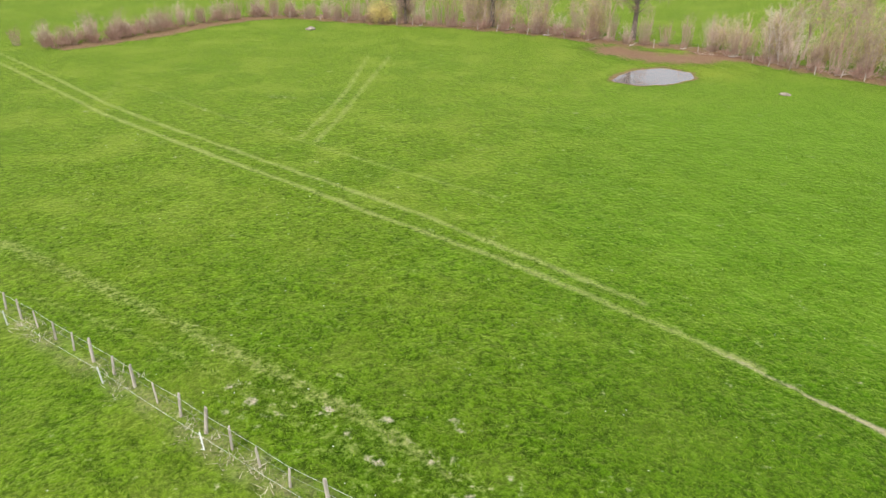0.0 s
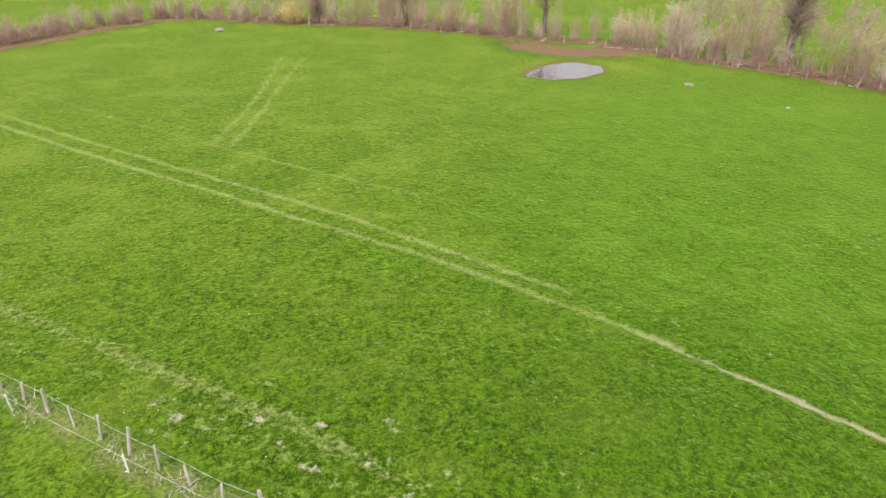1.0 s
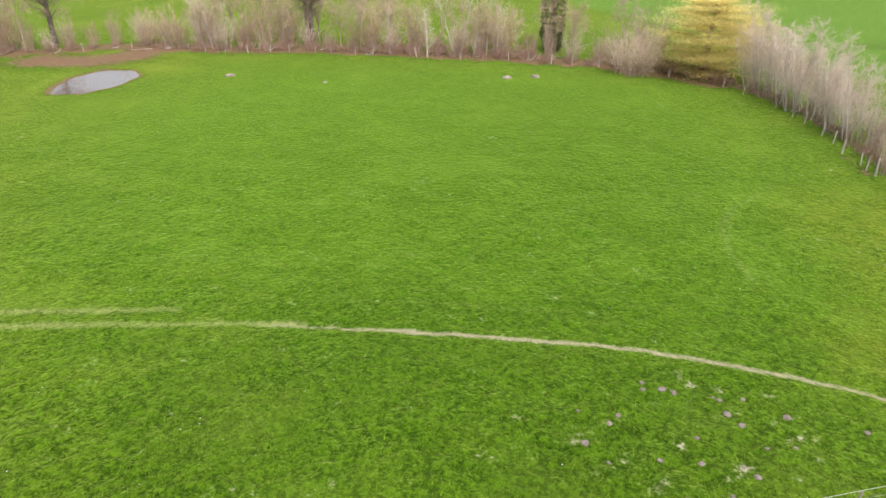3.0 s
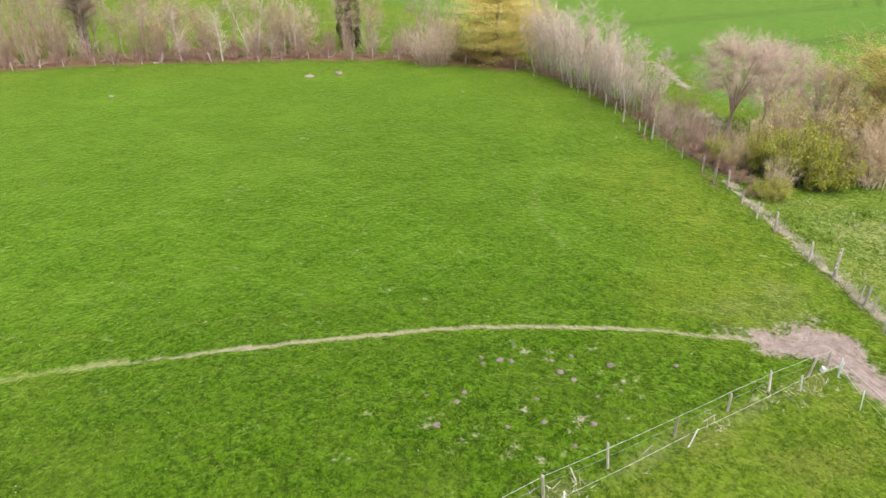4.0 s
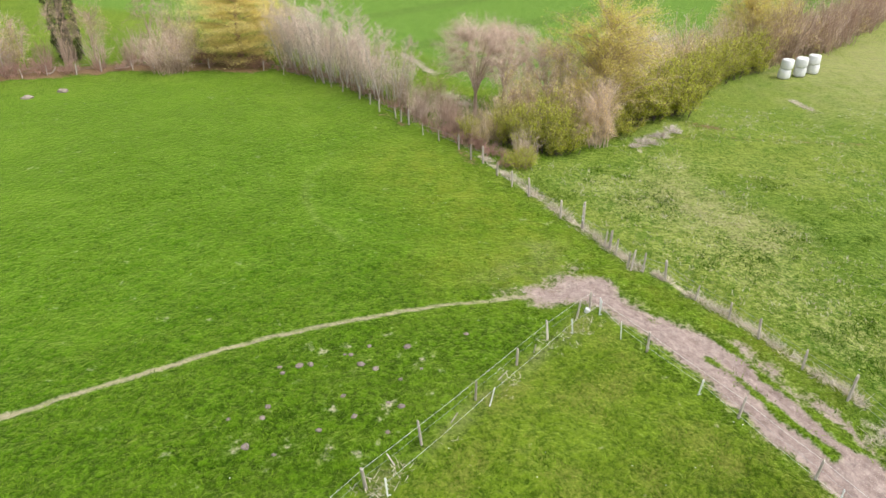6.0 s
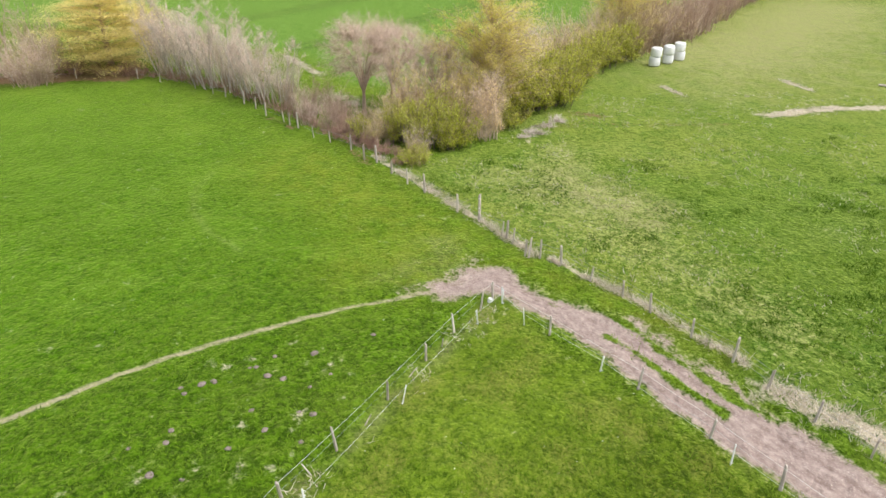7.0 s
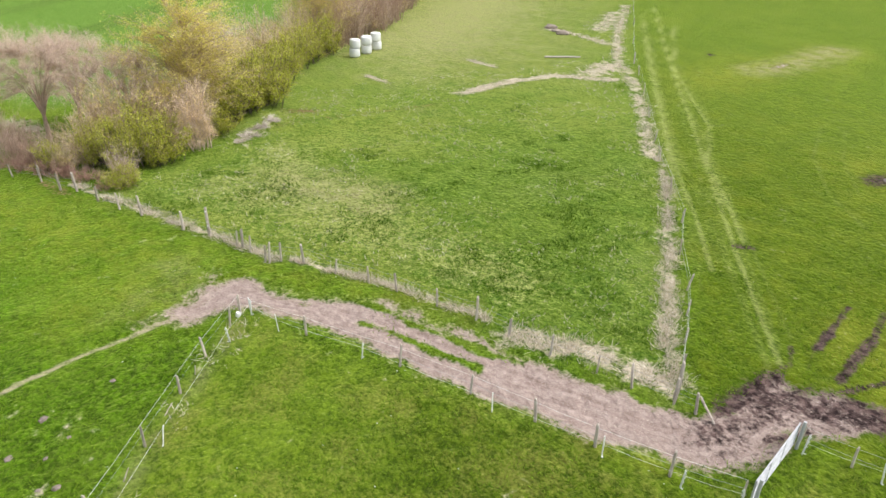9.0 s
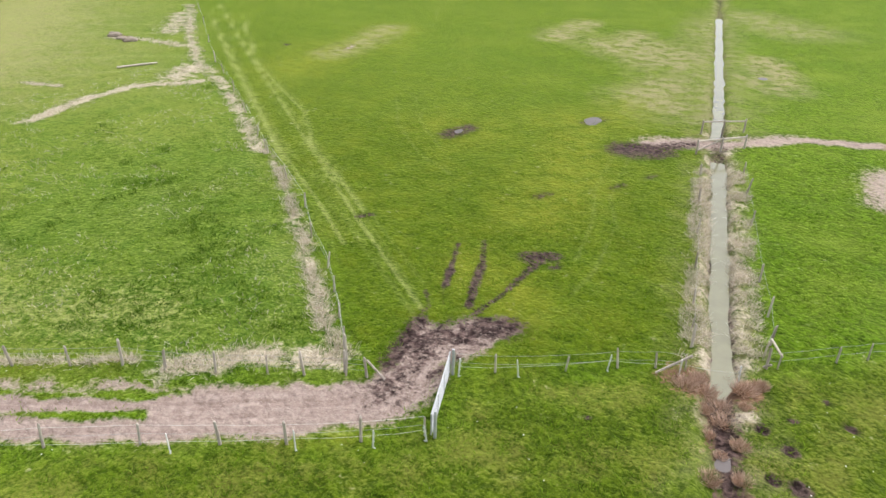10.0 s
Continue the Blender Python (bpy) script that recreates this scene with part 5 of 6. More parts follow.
def tiered_tree(name, label, category, seed, wood, leaf, height, reach, tiers, per, leaf_n, leaf_s):
    """A broad tree whose foliage lies in flat, overlapping layers."""
    g = Growth(seed)
    r = g.r
    axis = bezier(Vector((0, 0, -0.2)), Vector((0.3, -0.2, height * 0.5)), Vector((0.1, 0.2, height * 0.95)), 6)
    g.wood.tube(axis, [0.3 * k for k in (1.3, 1.0, 0.85, 0.7, 0.5, 0.32, 0.12)], 8)
    for k in range(tiers):
        u = (k + 0.5) / tiers
        z = height * (0.10 + 0.92 * u)
        wide = reach * max(0.25, 1 - abs((u - 0.42) / 0.60) ** 3) ** 0.6
        for i in range(per):
            w = 6.283 * (i + r.uniform(-0.3, 0.3)) / per + k * 0.7
            L = wide * r.uniform(0.55, 1.08)
            t = min(max((z - 0.9) / height, 0.04), 0.98) * 6
            a = axis[int(t)].lerp(axis[int(t) + 1], t - int(t))
            c = Vector((math.cos(w) * L, math.sin(w) * L, z + r.uniform(-0.35, 0.35)))
            mid = a.lerp(c, 0.5) + Vector((0, 0, 0.5))
            pts = bezier(a, mid, c, 4)
            g.wood.tube(pts, [0.035, 0.03, 0.024, 0.016, 0.006], 3)
            for m in range(leaf_n):
                q = r.uniform(0.3, 1.06) * 4
                j = min(int(q), 3)
                p = pts[j].lerp(pts[j + 1], q - j)
                spread = 0.25 + 0.22 * L * (q / 4) * 0.8
                p = p + Vector((r.gauss(0, spread), r.gauss(0, spread), r.gauss(-0.05, 0.08)))
                if p.z > 0.3:
                    e = Vector((r.gauss(0, 1), r.gauss(0, 1), r.gauss(-0.1, 0.3))).normalized()
                    g.leaf.leaf(p, e, Vector((r.gauss(0, 0.3), r.gauss(0, 0.3), 1)).normalized(), leaf_s * r.uniform(0.6, 1.35), 0.8)
    return g.finish(name, label, category, "", wood, None, leaf, "trunk")


def birch_clump(name, label, category, seed, stems, height, twig, group, thin=1.0, twig_n=11):
    """Several slim pale stems with ascending side branches."""
    g = Growth(seed)
    r = g.r
    for k in range(stems):
        w = r.uniform(0, 6.283)
        base = Vector((math.cos(w), math.sin(w), 0)) * r.uniform(0.05, 0.5)
        h = height * r.uniform(0.6, 1.08)
        top = base + Vector((math.cos(w) * r.uniform(0.5, 2.4), math.sin(w) * r.uniform(0.5, 2.4), h))
        axis = bezier(base - Vector((0, 0, 0.2)), base.lerp(top, 0.5) + Vector((r.gauss(0, 0.15), r.gauss(0, 0.15), 0)), top, 6)
        g.wood.tube(axis, [0.046 * thin * q for q in (1.25, 1.1, 0.95, 0.8, 0.6, 0.4, 0.15)], 5)
        for i in range(24):
            t = r.uniform(0.16, 0.97) * 6
            a = axis[int(t)].lerp(axis[int(t) + 1], t - int(t))
            v = r.uniform(0, 6.283)
            L = (2.3 - 0.24 * t) * r.uniform(0.6, 1.1)
            c = a + Vector((math.cos(v) * 0.75, math.sin(v) * 0.75, 0.7)) * L
            g.limb(a, c, 0.011, twig_n, 0.6, 0.0065, 0, 0.1, 0.1, 1.0, 0.1, 0.2, 1)
    return g.finish(name, label, category, group, M_PALE_BARK, twig, None, "main_stem")


PLANTED = random.Random(21)


def at_spot(x, y, scale=1.0, tall=None):
    return pose(x, y, ground_z(x, y) - 0.03, 0, 0, PLANTED.uniform(0, 360)) @ Matrix.Diagonal((scale, scale, (tall or 1.0) * scale, 1))


def first(proto, x, y, scale=1.0, tall=None):
    """Puts the built model itself in its place."""
    proto.matrix_basis = at_spot(x, y, scale, tall)
    return proto


def plant(proto, x, y, scale=1.0, tall=None):
    ob = copy_thing(proto, Matrix())
    ob.matrix_basis = at_spot(x, y, scale, tall)
    return ob


def spread_out(protos, spots):
    """Places the spots round robin with the models; each model itself takes its first spot."""
    for i, (x, y, s, tall) in enumerate(spots):
        (first if i < len(protos) else plant)(protos[i % len(protos)], x, y, s, tall)


# slender bare birches along the eastern pasture edge
birches = [birch_clump("birch", "slender bare birch clump with pale stems in a hedge row", "birch tree", 100 + k, 3 + k % 2, 7.6, M_TWIG_PALE, "bare birches of the hedge") for k in range(4)]
spots = []
for i, (x, y, a) in enumerate(along([(67.2, 26.6), (64.6, 23.6), (60.6, 18.6), (56.6, 14.0), (53.4, 10.8)], 0.62)):
    off = (i * 0.618 % 1) * 5.4 + 0.5
    spots.append((x + off * 0.75, y + off * 0.35, (0.98 - 0.0075 * i) * (0.84 + 0.3 * (i * 0.377 % 1)), 1.0))
spread_out(birches, spots)
# round bare trees
ash = haze_tree("bare_tree", "round leafless tree with fine grey-brown twigs", "tree", 131, M_TWIG, M_TWIG_PALE, M_LEAF_OLIVE, 8.5, 4.1, 0.7, "bare trees of the hedge", 900, 14, 0.58, 0.0055, 3, 0.05, 0.17, 0.06, 20)
first(ash, 54.4, 5.6, 0.98)
plant(ash, 56.2, 3.4, 0.9)
plant(ash, 54.6, -0.2, 0.74, 1.05)
plant(ash, 58.0, -6.0, 0.72)
# bare hedge shrubs
shrubs = [crown_tree("bare_shrub", "leafless brown hedge shrub with dense thin canes", "shrub", 140 + k, M_TWIG, (M_TWIG, M_TWIG_PALE, M_TWIG, M_TWIG_RED)[k], None, cz=1.75, rx=1.5, rz=1.75, limbs=36, twig_n=11, twig_l=0.7, twig_w=0.0075, shrub=True, low=-0.6, subs=1, group="bare shrubs of the hedge") for k in range(4)]
brambles = [crown_tree("bramble", "low tangle of reddish-brown bare bramble canes", "bramble", 150 + k, M_TWIG_RED, M_TWIG_RED, None, cz=0.45, rx=1.5, rz=0.75, limbs=22, twig_n=13, twig_l=0.6, twig_w=0.012, shrub=True, low=-0.1, lift=0.5, subs=1, group="brambles under the hedge") for k in range(3)]
greens = [crown_tree("green_shrub", "dense hawthorn shrub just coming into green leaf", "shrub", 160 + k, M_BARK, M_TWIG, M_LEAF_GREEN, cz=2.1, rx=2.1, rz=2.3, limbs=58, twig_n=9, twig_l=0.55, twig_w=0.008, leaf_n=62, leaf_s=0.105, puff=0.14, shrub=True, low=-0.75, group="green shrubs of the hedge") for k in range(3)]
olives = [crown_tree("budding_shrub", "brownish hedge shrub with sparse young olive leaves", "shrub", 170 + k, M_TWIG, M_TWIG_PALE, M_LEAF_OLIVE, cz=2.3, rx=1.9, rz=2.3, limbs=50, twig_n=12, twig_l=0.6, twig_w=0.010, leaf_n=30, leaf_s=0.092, puff=0.13, shrub=True, low=-0.7, group="budding shrubs of the hedge") for k in range(3)]
r = random.Random(77)
hs, bs, gs, os_ = [], [], [], []
# hedge west and north of the pasture, from its free end to the spreading tree
for i, (x, y, a) in enumerate(along(FENCE_HEDGE, 2.6)):
    nx, ny = -math.sin(a), math.cos(a)
    o = r.uniform(1.0, 3.2)
    west = x < -14
    if not (20 < x < 36):
        bs.append((x + nx * r.uniform(0.5, 1.6), y + ny * r.uniform(0.5, 1.6), r.uniform(0.8, 1.25), 1.0))
        if r.random() < 0.6:
            bs.append((x + nx * r.uniform(1.4, 2.8), y + ny * r.uniform(1.4, 2.8), r.uniform(0.9, 1.4), 1.1))
    else:
        bs.append((x + nx * 1.5, y + ny * 1.5, r.uniform(0.6, 0.9), 1.0))
    if west:
        hs.append((x + nx * o, y + ny * o, r.uniform(0.75, 1.15), 1.0))
        hs.append((x + nx * r.uniform(1, 4), y + ny * r.uniform(1, 4), r.uniform(0.7, 1.1), 1.0))
    else:
        hs.append((x + nx * o, y + ny * o, r.uniform(0.7, 1.35), 1.2))
        if r.random() < 0.42:
            os_.append((x + nx * (o + 1.6), y + ny * (o + 1.6), r.uniform(0.75, 1.35), r.uniform(1.0, 1.35)))
for i, (x, y, a) in enumerate(along(FENCE_TRACK[:9], 1.7)):
    nx, ny = -math.sin(a), math.cos(a)
    o = r.uniform(0.8, 2.6)
    bs.append((x + nx * 1.2, y + ny * 1.2, r.uniform(0.5, 0.8), 1.15))
    hs.append((x + nx * (o + 0.8), y + ny * (o + 0.8), r.uniform(0.45, 0.8), 1.2))
# corner thicket and the eastern hedge
bs += [(46.2, 4.6, 0.7, 1.2), (47.2, 5.6, 0.75, 1.2), (45.4, 3.5, 0.6, 1.2), (48.6, 6.8, 0.7, 1.2), (44.6, 2.6, 0.45, 1.2)]
gs += [(46.4, 0.8, 0.95, 1.0), (46.2, -1.2, 1.0, 1.0), (48.2, -0.4, 1.05, 1.1), (47.6, 2.4, 0.85, 1.0), (48.0, 5.2, 0.62, 0.9), (50.6, -5.6, 0.7, 0.9), (55.2, -7.8, 1.25, 1.05), (56.6, -10.4, 1.25, 1.05), (53.4, -7.0, 1.05, 1.1)]
os_ += [(52.4, 2.2, 1.1, 1.1), (50.6, 1.2, 1.15, 1.15), (51.6, -1.4, 1.2, 1.15), (49.6, -1.8, 1.1, 1.15), (54.0, -2.0, 1.1, 1.15), (50.6, -4.0, 1.05, 1.1), (56.0, -5.6, 1.2, 1.15), (49.8, 3.4, 0.8, 1.0), (47.2, 4.2, 0.6, 1.0)]
for i, (x, y, a) in enumerate(along(HEDGE_EAST[2:], 2.0)):
    nx, ny = -math.sin(a), math.cos(a)
    if i < 11:
        gs.append((x + nx * r.uniform(0.8, 2.0), y + ny * r.uniform(0.8, 2.0), r.uniform(0.95, 1.3), r.uniform(0.9, 1.15)))
        os_.append((x + nx * 3.4, y + ny * 3.4, r.uniform(1.0, 1.35), r.uniform(1.0, 1.25)))
    else:
        hs.append((x + nx * r.uniform(0.9, 2.6), y + ny * r.uniform(0.9, 2.6), r.uniform(1.3, 1.9), 1.15))
        if i % 2 == 0:
            os_.append((x + nx * 2.4, y + ny * 2.4, r.uniform(0.95, 1.3), 1.0))
hs += [(-54.0, 87.6, 0.7, 1.1), (69.0, 39.5, 1.5, 1.3), (69.8, 37.6, 1.4, 1.3), (67.6, 42.8, 1.1, 1.1), (49.2, 6.6, 0.72, 1.0), (50.4, 7.8, 0.85, 1.0), (52.0, 9.6, 0.95, 1.0), (53.6, 10.2, 1.0, 1.0), (54.6, 9.0, 0.95, 1.0), (51.6, 6.8, 0.8, 1.0), (52.8, 7.6, 0.9, 1.0), (50.4, 4.9, 0.75, 1.0)]
clear = lambda spots: [q for q in spots if math.hypot(q[0] - 69.6, q[1] - 32.3) > 5.2]
spread_out(shrubs, clear(hs)), spread_out(brambles, bs), spread_out(greens, gs), spread_out(olives, clear(os_))
# cut branches heaped at the hedge foot
heap = crown_tree("brush_heap", "low heap of pale cut branches at the hedge foot", "brush heap", 181, M_BRUSH, M_BRUSH, None, cz=0.2, rx=1.3, rz=0.6, limbs=34, twig_n=14, twig_l=0.6, twig_w=0.010, shrub=True, low=0.0, lift=0.1, subs=1, group="brush heaps")
spread_out([heap], [(50.8, -8.9, 0.9, 0.45), (49.4, -7.7, 0.85, 0.5), (52.2, -9.9, 0.9, 0.4), (48.4, -6.8, 0.6, 0.45)])
# fallen limbs in the litter under the far hedge
limb_rng = random.Random(52)
for i, (x, y, a) in enumerate(along(FENCE_HEDGE[4:-2], 6.3, 2.0)):
    o, q, w = limb_rng.uniform(0.2, 1.6), limb_rng.uniform(0.8, 1.8), a + limb_rng.uniform(-0.9, 0.9)
    x, y, d = x - math.sin(a) * o, y + math.cos(a) * o, Vector((math.cos(w), math.sin(w), 0))
    base, soup = Vector((x, y, ground_z(x, y) + 0.06)), Soup()
    soup.tube([base, base + d * q * 0.5 + Vector((0, 0, 0.05)), base + d * q + Vector((0, 0, limb_rng.uniform(0.1, 0.7)))], [0.06, 0.05, 0.025], 5)
    soup.tube([base + d * q * 0.5, base + d * q * 0.7 + Vector((0.1, -0.1, limb_rng.uniform(0.3, 0.7)))], [0.03, 0.012], 4)
    tagged(soup.object("fallen_branch", M_BRUSH), "pale fallen branch lying under the field hedge", "branch", "fallen branches under the hedge")
# young shrub in front of the corner thicket
small = crown_tree("young_shrub", "small yellow-green shrub behind the fence posts", "shrub", 190, M_TWIG, M_TWIG, M_LEAF_LIME, cz=0.85, rx=1.25, rz=0.95, limbs=60, twig_n=6, twig_l=0.3, twig_w=0.007, leaf_n=40, leaf_s=0.075, puff=0.15, shrub=True, low=-0.6)
first(small, 43.3, 1.2, 1.0)
tan = crown_tree("tan_shrub", "upright tan shrub with pale budding twigs", "shrub", 195, M_TWIG_PALE, M_TWIG_PALE, M_LEAF_TAN, cz=2.3, rx=1.75, rz=2.4, limbs=80, twig_n=18, twig_l=0.55, twig_w=0.007, leaf_n=55, leaf_s=0.06, puff=0.16, shrub=True, low=-0.8, lift=0.5, shell=0.4)
first(tan, 48.6, -4.0, 1.12)
pale = crown_tree("pale_tree", "bare whitish tree standing behind the willow", "tree", 197, M_PALE_BARK, M_TWIG_PALE, None, 1.5, 0.14, 4.6, 2.6, 3.0, 90, 24, 0.8, 0.006, lift=0.4, lumps=0.2, shell=0.3, low=-0.6)
first(pale, 57.4, -7.2, 1.0)
dome = crown_tree("dome_shrub", "big rounded bare shrub with many brown stems", "shrub", 199, M_TWIG, M_TWIG_PALE, M_LEAF_OLIVE, cz=2.9, rx=3.3, rz=2.7, limbs=130, twig_n=15, twig_l=0.6, twig_w=0.008, leaf_n=4, leaf_s=0.1, shrub=True, low=-0.5, lift=0.3, shell=0.35)
first(dome, 64.2, 37.4, 1.0)
# tall willow with young yellow leaves, and smaller ones along the hedge
willow = crown_tree("willow", "tall willow with airy yellow-green spring foliage", "willow tree", 203, M_TWIG, M_TWIG_PALE, M_LEAF_WILLOW, 0.9, 0.2, 5.6, 5.6, 4.8, 190, 10, 0.7, 0.008, 100, 0.095, 0.24, lumps=0.34, low=-0.7, lift=0.4, shell=0.33, group="willows of the hedge")
first(willow, 53.2, -4.4, 1.0)
plant(willow, 77.0, -20.6, 0.85)
plant(willow, 82.5, -25.5, 0.6)
plant(willow, 75.5, 30.5, 0.6)

# spreading yellow tree at the corner of the pasture
yellow = tiered_tree("spreading_tree", "broad tree with layered yellow-olive spring foliage", "tree", 211, M_TWIG, M_LEAF_YELLOW, 8.1, 5.4, 11, 10, 700, 0.12)
first(yellow, 69.6, 32.3, 1.0)
# thin taller trees standing in the far hedge
hedge_trees = [haze_tree("hedge_tree", "thin leafless hedge tree with hazy brown twigs", "tree", 260 + k, M_TWIG, M_TWIG, M_LEAF_OLIVE, (6.6, 7.4, 5.6)[k], 2.3, 1.0, "thin trees of the far hedge", 120, 10, 0.6, 0.007, (2, 6, 10)[k], 0.075, 0.09, 0.3, 7) for k in range(3)]
spots = []
for i, (x, y, a) in enumerate(along(FENCE_HEDGE[5:-2], 3.1)):
    if not (22 < x < 35):
        o = 2.0 + 3.5 * (i * 0.618 % 1)
        spots.append((x - math.sin(a) * o, y + math.cos(a) * o, 0.75 + 0.5 * (i * 0.377 % 1), 1.05))
spots += [(43.0, 83.0, 1.3, 1.0), (46.5, 79.5, 1.35, 1.0), (50.5, 74.5, 1.3, 1.0), (53.5, 70.0, 1.25, 1.0), (48.0, 84.0, 1.4, 1.0), (55.0, 65.5, 1.2, 1.0), (72.0, 44.0, 1.1, 1.0)]
spread_out(hedge_trees, spots)
gold = crown_tree("golden_shrub", "round yellow-leaved shrub standing in the brown hedge", "shrub", 270, M_TWIG, M_TWIG, M_LEAF_YELLOW, cz=1.9, rx=2.0, rz=1.9, limbs=60, twig_n=4, twig_l=0.4, twig_w=0.008, leaf_n=90, leaf_s=0.085, puff=0.3, shrub=True, low=-0.6)
first(gold, -9.5, 107.5, 1.1)
# far field trees with bare crowns
field_trees = [crown_tree("field_tree", "tall leafless field tree with a straight grey trunk", "tree", 220 + k, M_BARK, M_TWIG, None, 3.0, 0.34, 7.6, 3.6, 4.2, 110, 18, 0.8, 0.012, lift=0.1, group="field trees in the far hedge") for k in range(2)]
spread_out(field_trees, [(7.0, 104.8, 1.0, 1.0), (25.4, 94.6, 1.05, 1.0), (51.6, 78.6, 1.0, 1.0), (48.8, 73.4, 0.95, 1.1), (-6.0, 107.0, 0.7, 0.9)])
young = [birch_clump("young_birch", "thin pale young birch without leaves in the far hedge", "birch tree", 240 + k, 2, 6.6, M_TWIG_PALE, "young birches in the far hedge", 0.9, 6) for k in range(2)]
spread_out(young, [(38.6, 81.5, 1.0, 1.0), (39.4, 80.2, 1.1, 1.0), (40.4, 79.6, 0.9, 1.0), (54.6, 58.6, 1.0, 1.0), (57.4, 56.4, 1.05, 1.0), (58.6, 55.4, 0.9, 1.0), (60.8, 53.6, 1.0, 1.0), (52.4, 62.6, 1.0, 1.0)])


def ivy_tree(x, y):
    """An old trunk wrapped in ivy, with a dead limb at its foot."""
    ob = crown_tree("ivy_tree", "old tall tree whose trunk is wrapped in dark ivy", "tree", 251, M_BARK, M_TWIG, None, 5.5, 0.5, 11.0, 4.0, 4.5, 70, 10, 0.9, 0.014)
    r = random.Random(4)
    s = Soup()
    for k in range(6000):
        z = r.uniform(0.2, 8.5)
        w = r.uniform(0, 6.283)
        q = min(0.95, 0.55 + 0.2 * z) + (0.25 + 0.4 * noise.noise(Vector((math.cos(w) * 1.2, math.sin(w) * 1.2, z * 0.7)))) * r.random() * min(1, z / 1.2 + 0.3) + 0.3 * r.random()
        p = Vector((q * math.cos(w), q * math.sin(w), z))
        e = Vector((math.cos(w) + r.gauss(0, 0.6), math.sin(w) + r.gauss(0, 0.6), r.gauss(-0.3, 0.5))).normalized()
        s.leaf(p, e, Vector((r.gauss(0, 0.4), r.gauss(0, 0.4), 1)).normalized(), r.uniform(0.14, 0.26), 0.85)
    tagged(s.object("ivy", M_IVY, ob, "dark green ivy leaves"), kind="stuff")
    s = Soup()
    s.tube([Vector((-1.3, -0.4, 0.1)), Vector((-0.9, -0.5, 1.0)), Vector((-0.7, -0.3, 1.9))], [0.06, 0.05, 0.04], 5)
    s.object("dead_limb", M_PALE_BARK, ob, "pale broken limb")
    return first(ob, x, y)


ivy_tree(67.6, 50.9)
for i in range(16):
    x, y = [(1.5, -22.7), (0.2, -23.4), (0.9, -22.1), (2.2, -22.6), (0.5, -21.4), (0.0, -22.4), (1.3, -21.6), (-0.2, -20.2), (0.9, -20.4), (0.3, -19.4), (-0.5, -18.6), (0.4, -18.2), (1.9, -23.2), (-0.3, -24.0), (1.2, -24.0), (0.75, -24.3)][i]
    rr_ = random.Random(300 + i)
    s = Soup()
    big = rr_.uniform(0.45, 0.8) if i > 4 else 0.95
    for k in range(300):
        a, q = rr_.uniform(0, 6.28), rr_.random() ** 0.5 * 0.42 * big
        p = Vector((q * math.cos(a), q * math.sin(a), 0))
        e = Vector((math.cos(a) * 2.2 * q + rr_.gauss(0, 0.35), math.sin(a) * 2.2 * q + rr_.gauss(0, 0.35), 0.8)).normalized()
        s.spike(p, p + e * rr_.uniform(0.2, 0.5) * big, 0.013)
    ob = s.object("reed_clump", M_REED)
    ob.location = (x, y, ground_z(x, y) - 0.02)
    tagged(ob, "brown dead reed clump in the silted ditch", "reed clump", "dead reed clumps")


# ---- grass, dry grass and flowers ----
def blades(name, x, y, per, tall, lean, width, material, label, category, seed, clump=0.12):
    """Tufts of three-cornered blades, all in one mesh."""
    g = np.random.default_rng(seed)
    n = len(x)
    z = ground_height(x, y)
    bx, by, bz = np.repeat(x, per), np.repeat(y, per), np.repeat(z, per)
    m = n * per
    bx, by = bx + g.normal(0, clump, m), by + g.normal(0, clump, m)
    h = np.repeat(tall * g.uniform(0.5, 1.3, n), per) * g.uniform(0.6, 1.2, m)
    a, b = g.uniform(0, 2 * np.pi, m), g.uniform(0, 2 * np.pi, m)
    l = h * lean * g.uniform(0.3, 1.4, m)
    w = width * g.uniform(0.7, 1.3, m)
    v = np.empty((m, 3, 3), np.float32)
    v[:, 0] = np.stack([bx + w * np.cos(a), by + w * np.sin(a), bz - 0.03], 1)
    v[:, 1] = np.stack([bx - w * np.cos(a), by - w * np.sin(a), bz - 0.03], 1)
    v[:, 2] = np.stack([bx + l * np.cos(b), by + l * np.sin(b), bz + h], 1)
    me = bpy.data.meshes.new(name)
    me.vertices.add(m * 3)
    me.vertices.foreach_set("co", v.ravel())
    me.loops.add(m * 3)
    me.loops.foreach_set("vertex_index", np.arange(m * 3, dtype=np.int32))
    me.polygons.add(m)
    me.polygons.foreach_set("loop_start", np.arange(m, dtype=np.int32) * 3)
    me.update(calc_edges=True)
    me.materials.append(material)
    return tagged(new(name, me), label, category, kind="stuff")


def bare_at(x, y):
    """1 where nothing green grows: track, mud, water."""
    b = ramp(inside(x, y, TRACK_IN + TRACK_OUT[::-1]), 0.3)
    for line, wide in STRIPS:
        b = b * (1 - ramp(wide - away(x, y, line), 0.15))
    b = np.maximum(b, ramp(0.3 - away(x, y, TRAIL), 0.1))
    b = np.maximum(b, ramp(1.0 - ditch_offset(x, y), 0.2))
    for line, half, s in MUD[:8] + DIRT[:5]:
        b = np.maximum(b, ramp(half - away(x, y, line), 0.2))
    return b


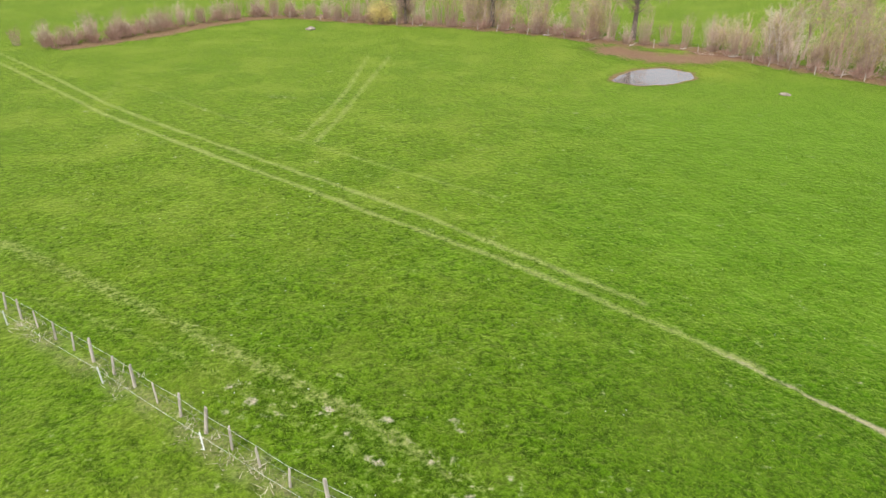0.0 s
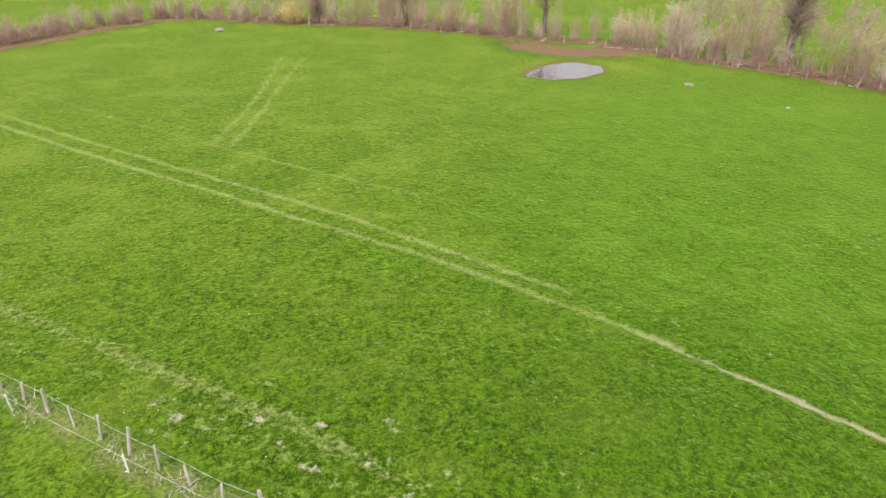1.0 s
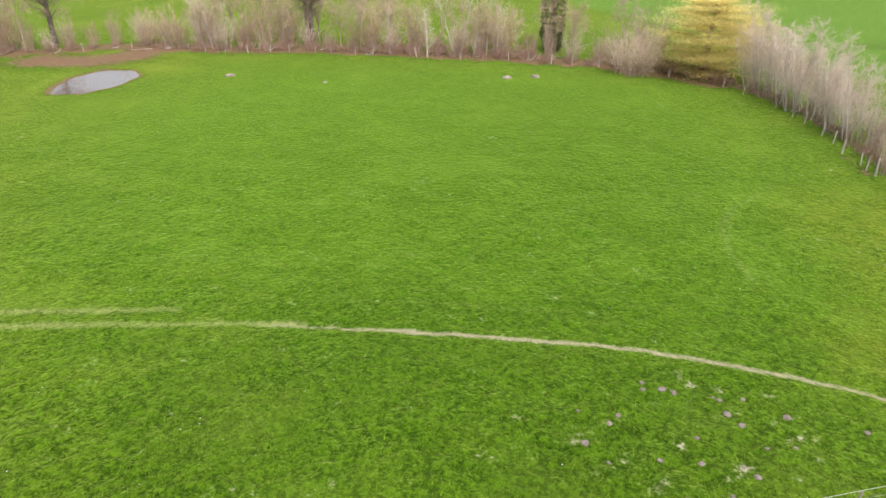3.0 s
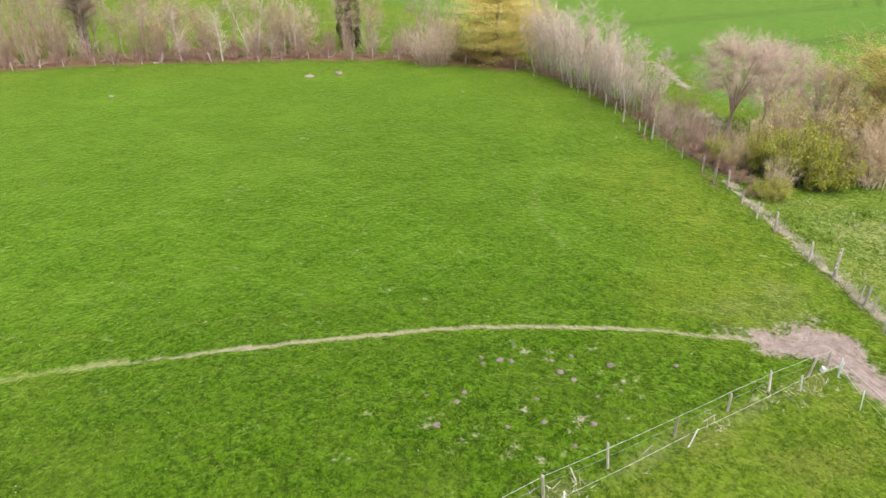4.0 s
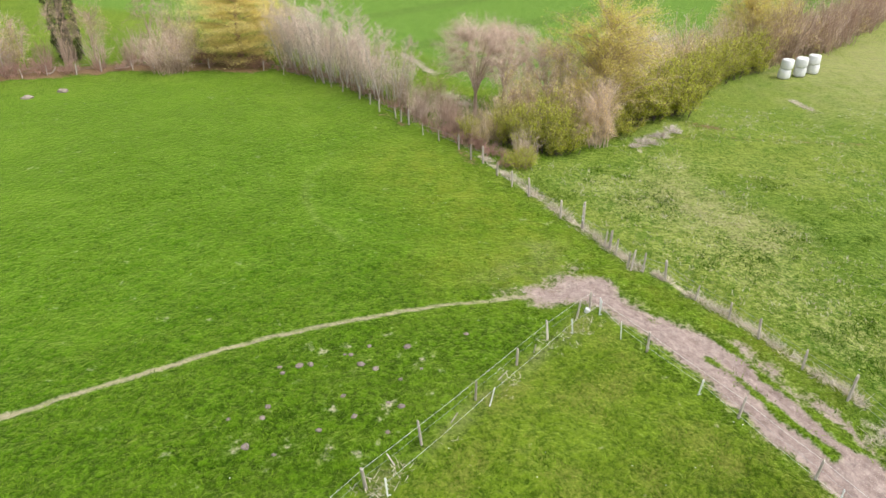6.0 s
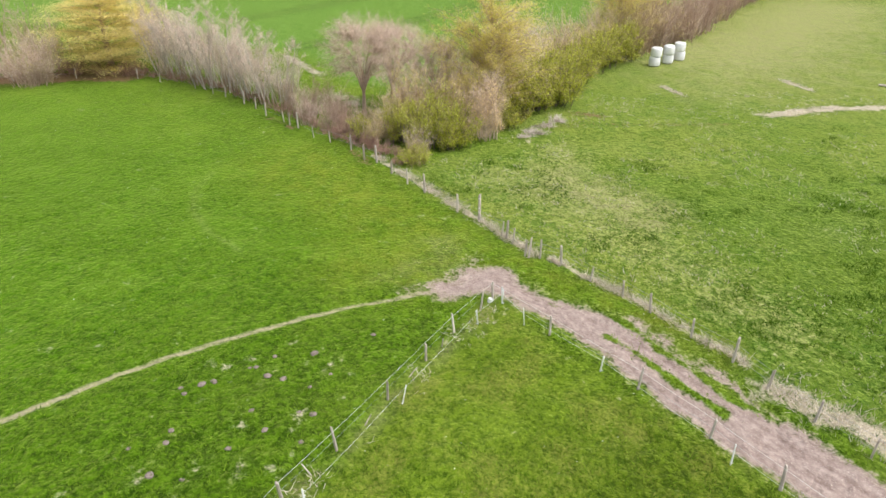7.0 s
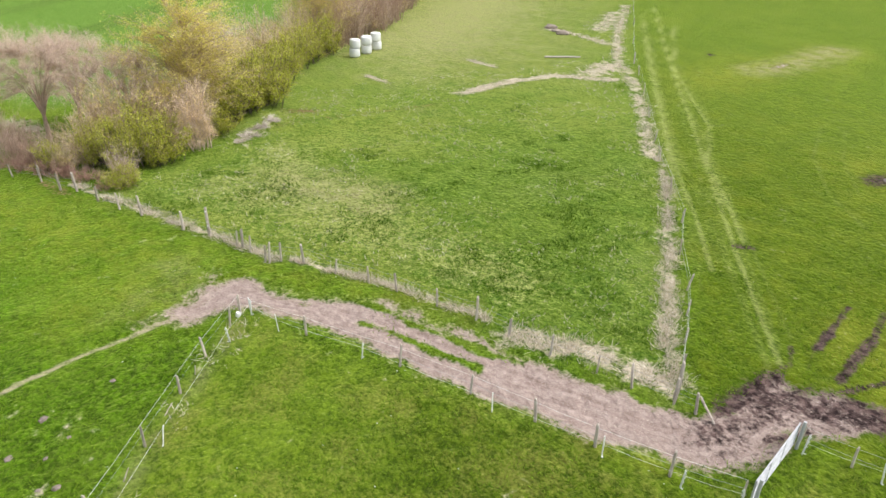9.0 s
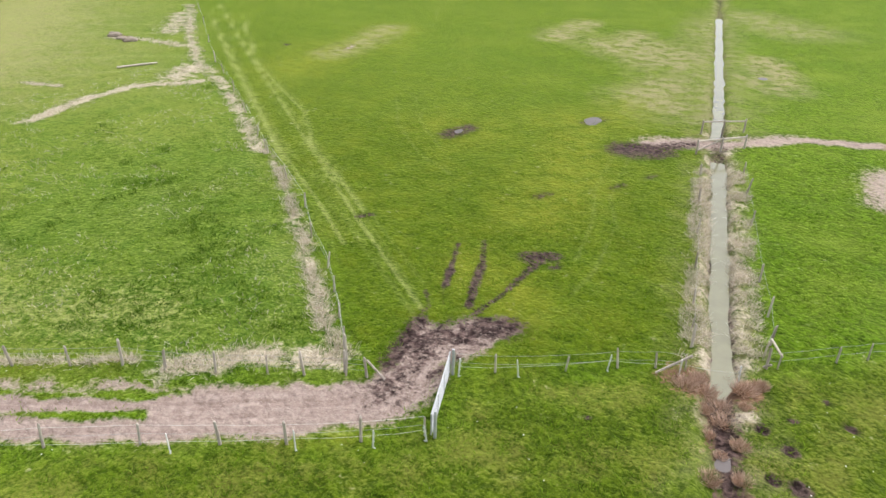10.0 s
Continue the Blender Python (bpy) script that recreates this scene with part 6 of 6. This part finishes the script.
g = np.random.default_rng(8)
n = 84000
az, rad = np.radians(g.uniform(-36, 186, n)), 14 + 42 * g.random(n) ** 0.9
tx, ty = rad * np.sin(az), rad * np.cos(az)
keep = (bare_at(tx, ty) < 0.5) & (vnoise(tx, ty, 0.5, 9) + 0.5 * vnoise(tx, ty, 2.0, 10) > 0.5 + np.clip((rad - 30) / 26, 0, 1) * g.random(n))
blades("grass_tufts", tx[keep], ty[keep], 4, 0.12, 1.4, 0.020, M_GRASS, "tufts of fresh green pasture grass", "grass", 1)
# dry grass along the fences
sx, sy = [], []
for line, half, strength in STRAW:
    if strength < 0.4:
        continue
    L = sum(math.hypot(b[0] - a[0], b[1] - a[1]) for a, b in zip(line[:-1], line[1:]))
    far = math.hypot(*line[0]) > 45
    for x, y, a in along(line, 0.02 if not far else 0.05):
        o = g.normal(0, half * 0.6)
        sx.append(x - math.sin(a) * o), sy.append(y + math.cos(a) * o)
for x, y, a in along(DITCH[4:7], 0.007):
    o = g.choice([-1, 1]) * g.uniform(0.55, 1.65)
    sx.append(x - math.sin(a) * o), sy.append(y + math.cos(a) * o)
for x, y, a in along(NEAR_WEST[1:] + [(26.3, -2.7)], 0.11):
    o = g.normal(-0.25, 0.32)
    if vnoise(np.array([x]), np.array([y]), 0.45, 44)[0] > 0.45:
        sx.append(x - math.sin(a) * o), sy.append(y + math.cos(a) * o)
sx, sy = np.array(sx), np.array(sy)
keep = (ramp(inside(sx, sy, TRACK_IN + TRACK_OUT[::-1]), 0.1) < 0.5) & (vnoise(sx, sy, 0.8, 23) + 0.6 * vnoise(sx, sy, 2.1, 24) > 0.68)
blades("dry_grass", sx[keep], sy[keep], 6, 0.19, 2.0, 0.015, M_STRAW, "pale dead grass standing along fences and ditch", "dry grass", 2, 0.10)
px_, py_ = g.uniform(14, 60, 6500), g.uniform(-48, 2, 6500)
keep = (inside(px_, py_, PADDOCK) > 0.3) & (vnoise(px_, py_, 0.35, 14) > 0.5)
blades("straw_tufts", px_[keep], py_[keep], 5, 0.15, 1.2, 0.016, M_STRAW, "withered straw tufts in the rough paddock", "dry grass", 3)
px_, py_ = g.uniform(14, 50, 6500), g.uniform(-46, 3, 6500)
keep = (inside(px_, py_, PADDOCK) > 0.3) & (vnoise(px_, py_, 0.28, 15) + 0.5 * vnoise(px_, py_, 0.9, 16) > 0.98)
blades("tussocks", px_[keep], py_[keep], 12, 0.20, 1.1, 0.022, M_TUSSOCK, "dark green grass tussocks in the rough paddock", "grass", 4, 0.2)
fx_, fy_ = g.uniform(-30, 60, 1500), g.uniform(-30, 60, 1500)
keep = (np.hypot(fx_, fy_) > 14) & (bare_at(fx_, fy_) < 0.3) & (vnoise(fx_, fy_, 0.2, 17) > 0.45)
fx_, fy_ = fx_[keep], fy_[keep]
s = Soup()
for a, b, c in zip(fx_, fy_, ground_height(fx_, fy_)):
    q = g.uniform(0.012, 0.028)
    base = len(s.v)
    for k in range(5):
        s.v.append((a + q * math.cos(k * 1.257), b + q * math.sin(k * 1.257), c + 0.09 + 0.01 * (k % 2)))
    s.f.append(tuple(range(base, base + 5)))
tagged(s.object("flowers", M_PETAL), "tiny white flower heads dotted over the pasture", "flowers", kind="stuff")
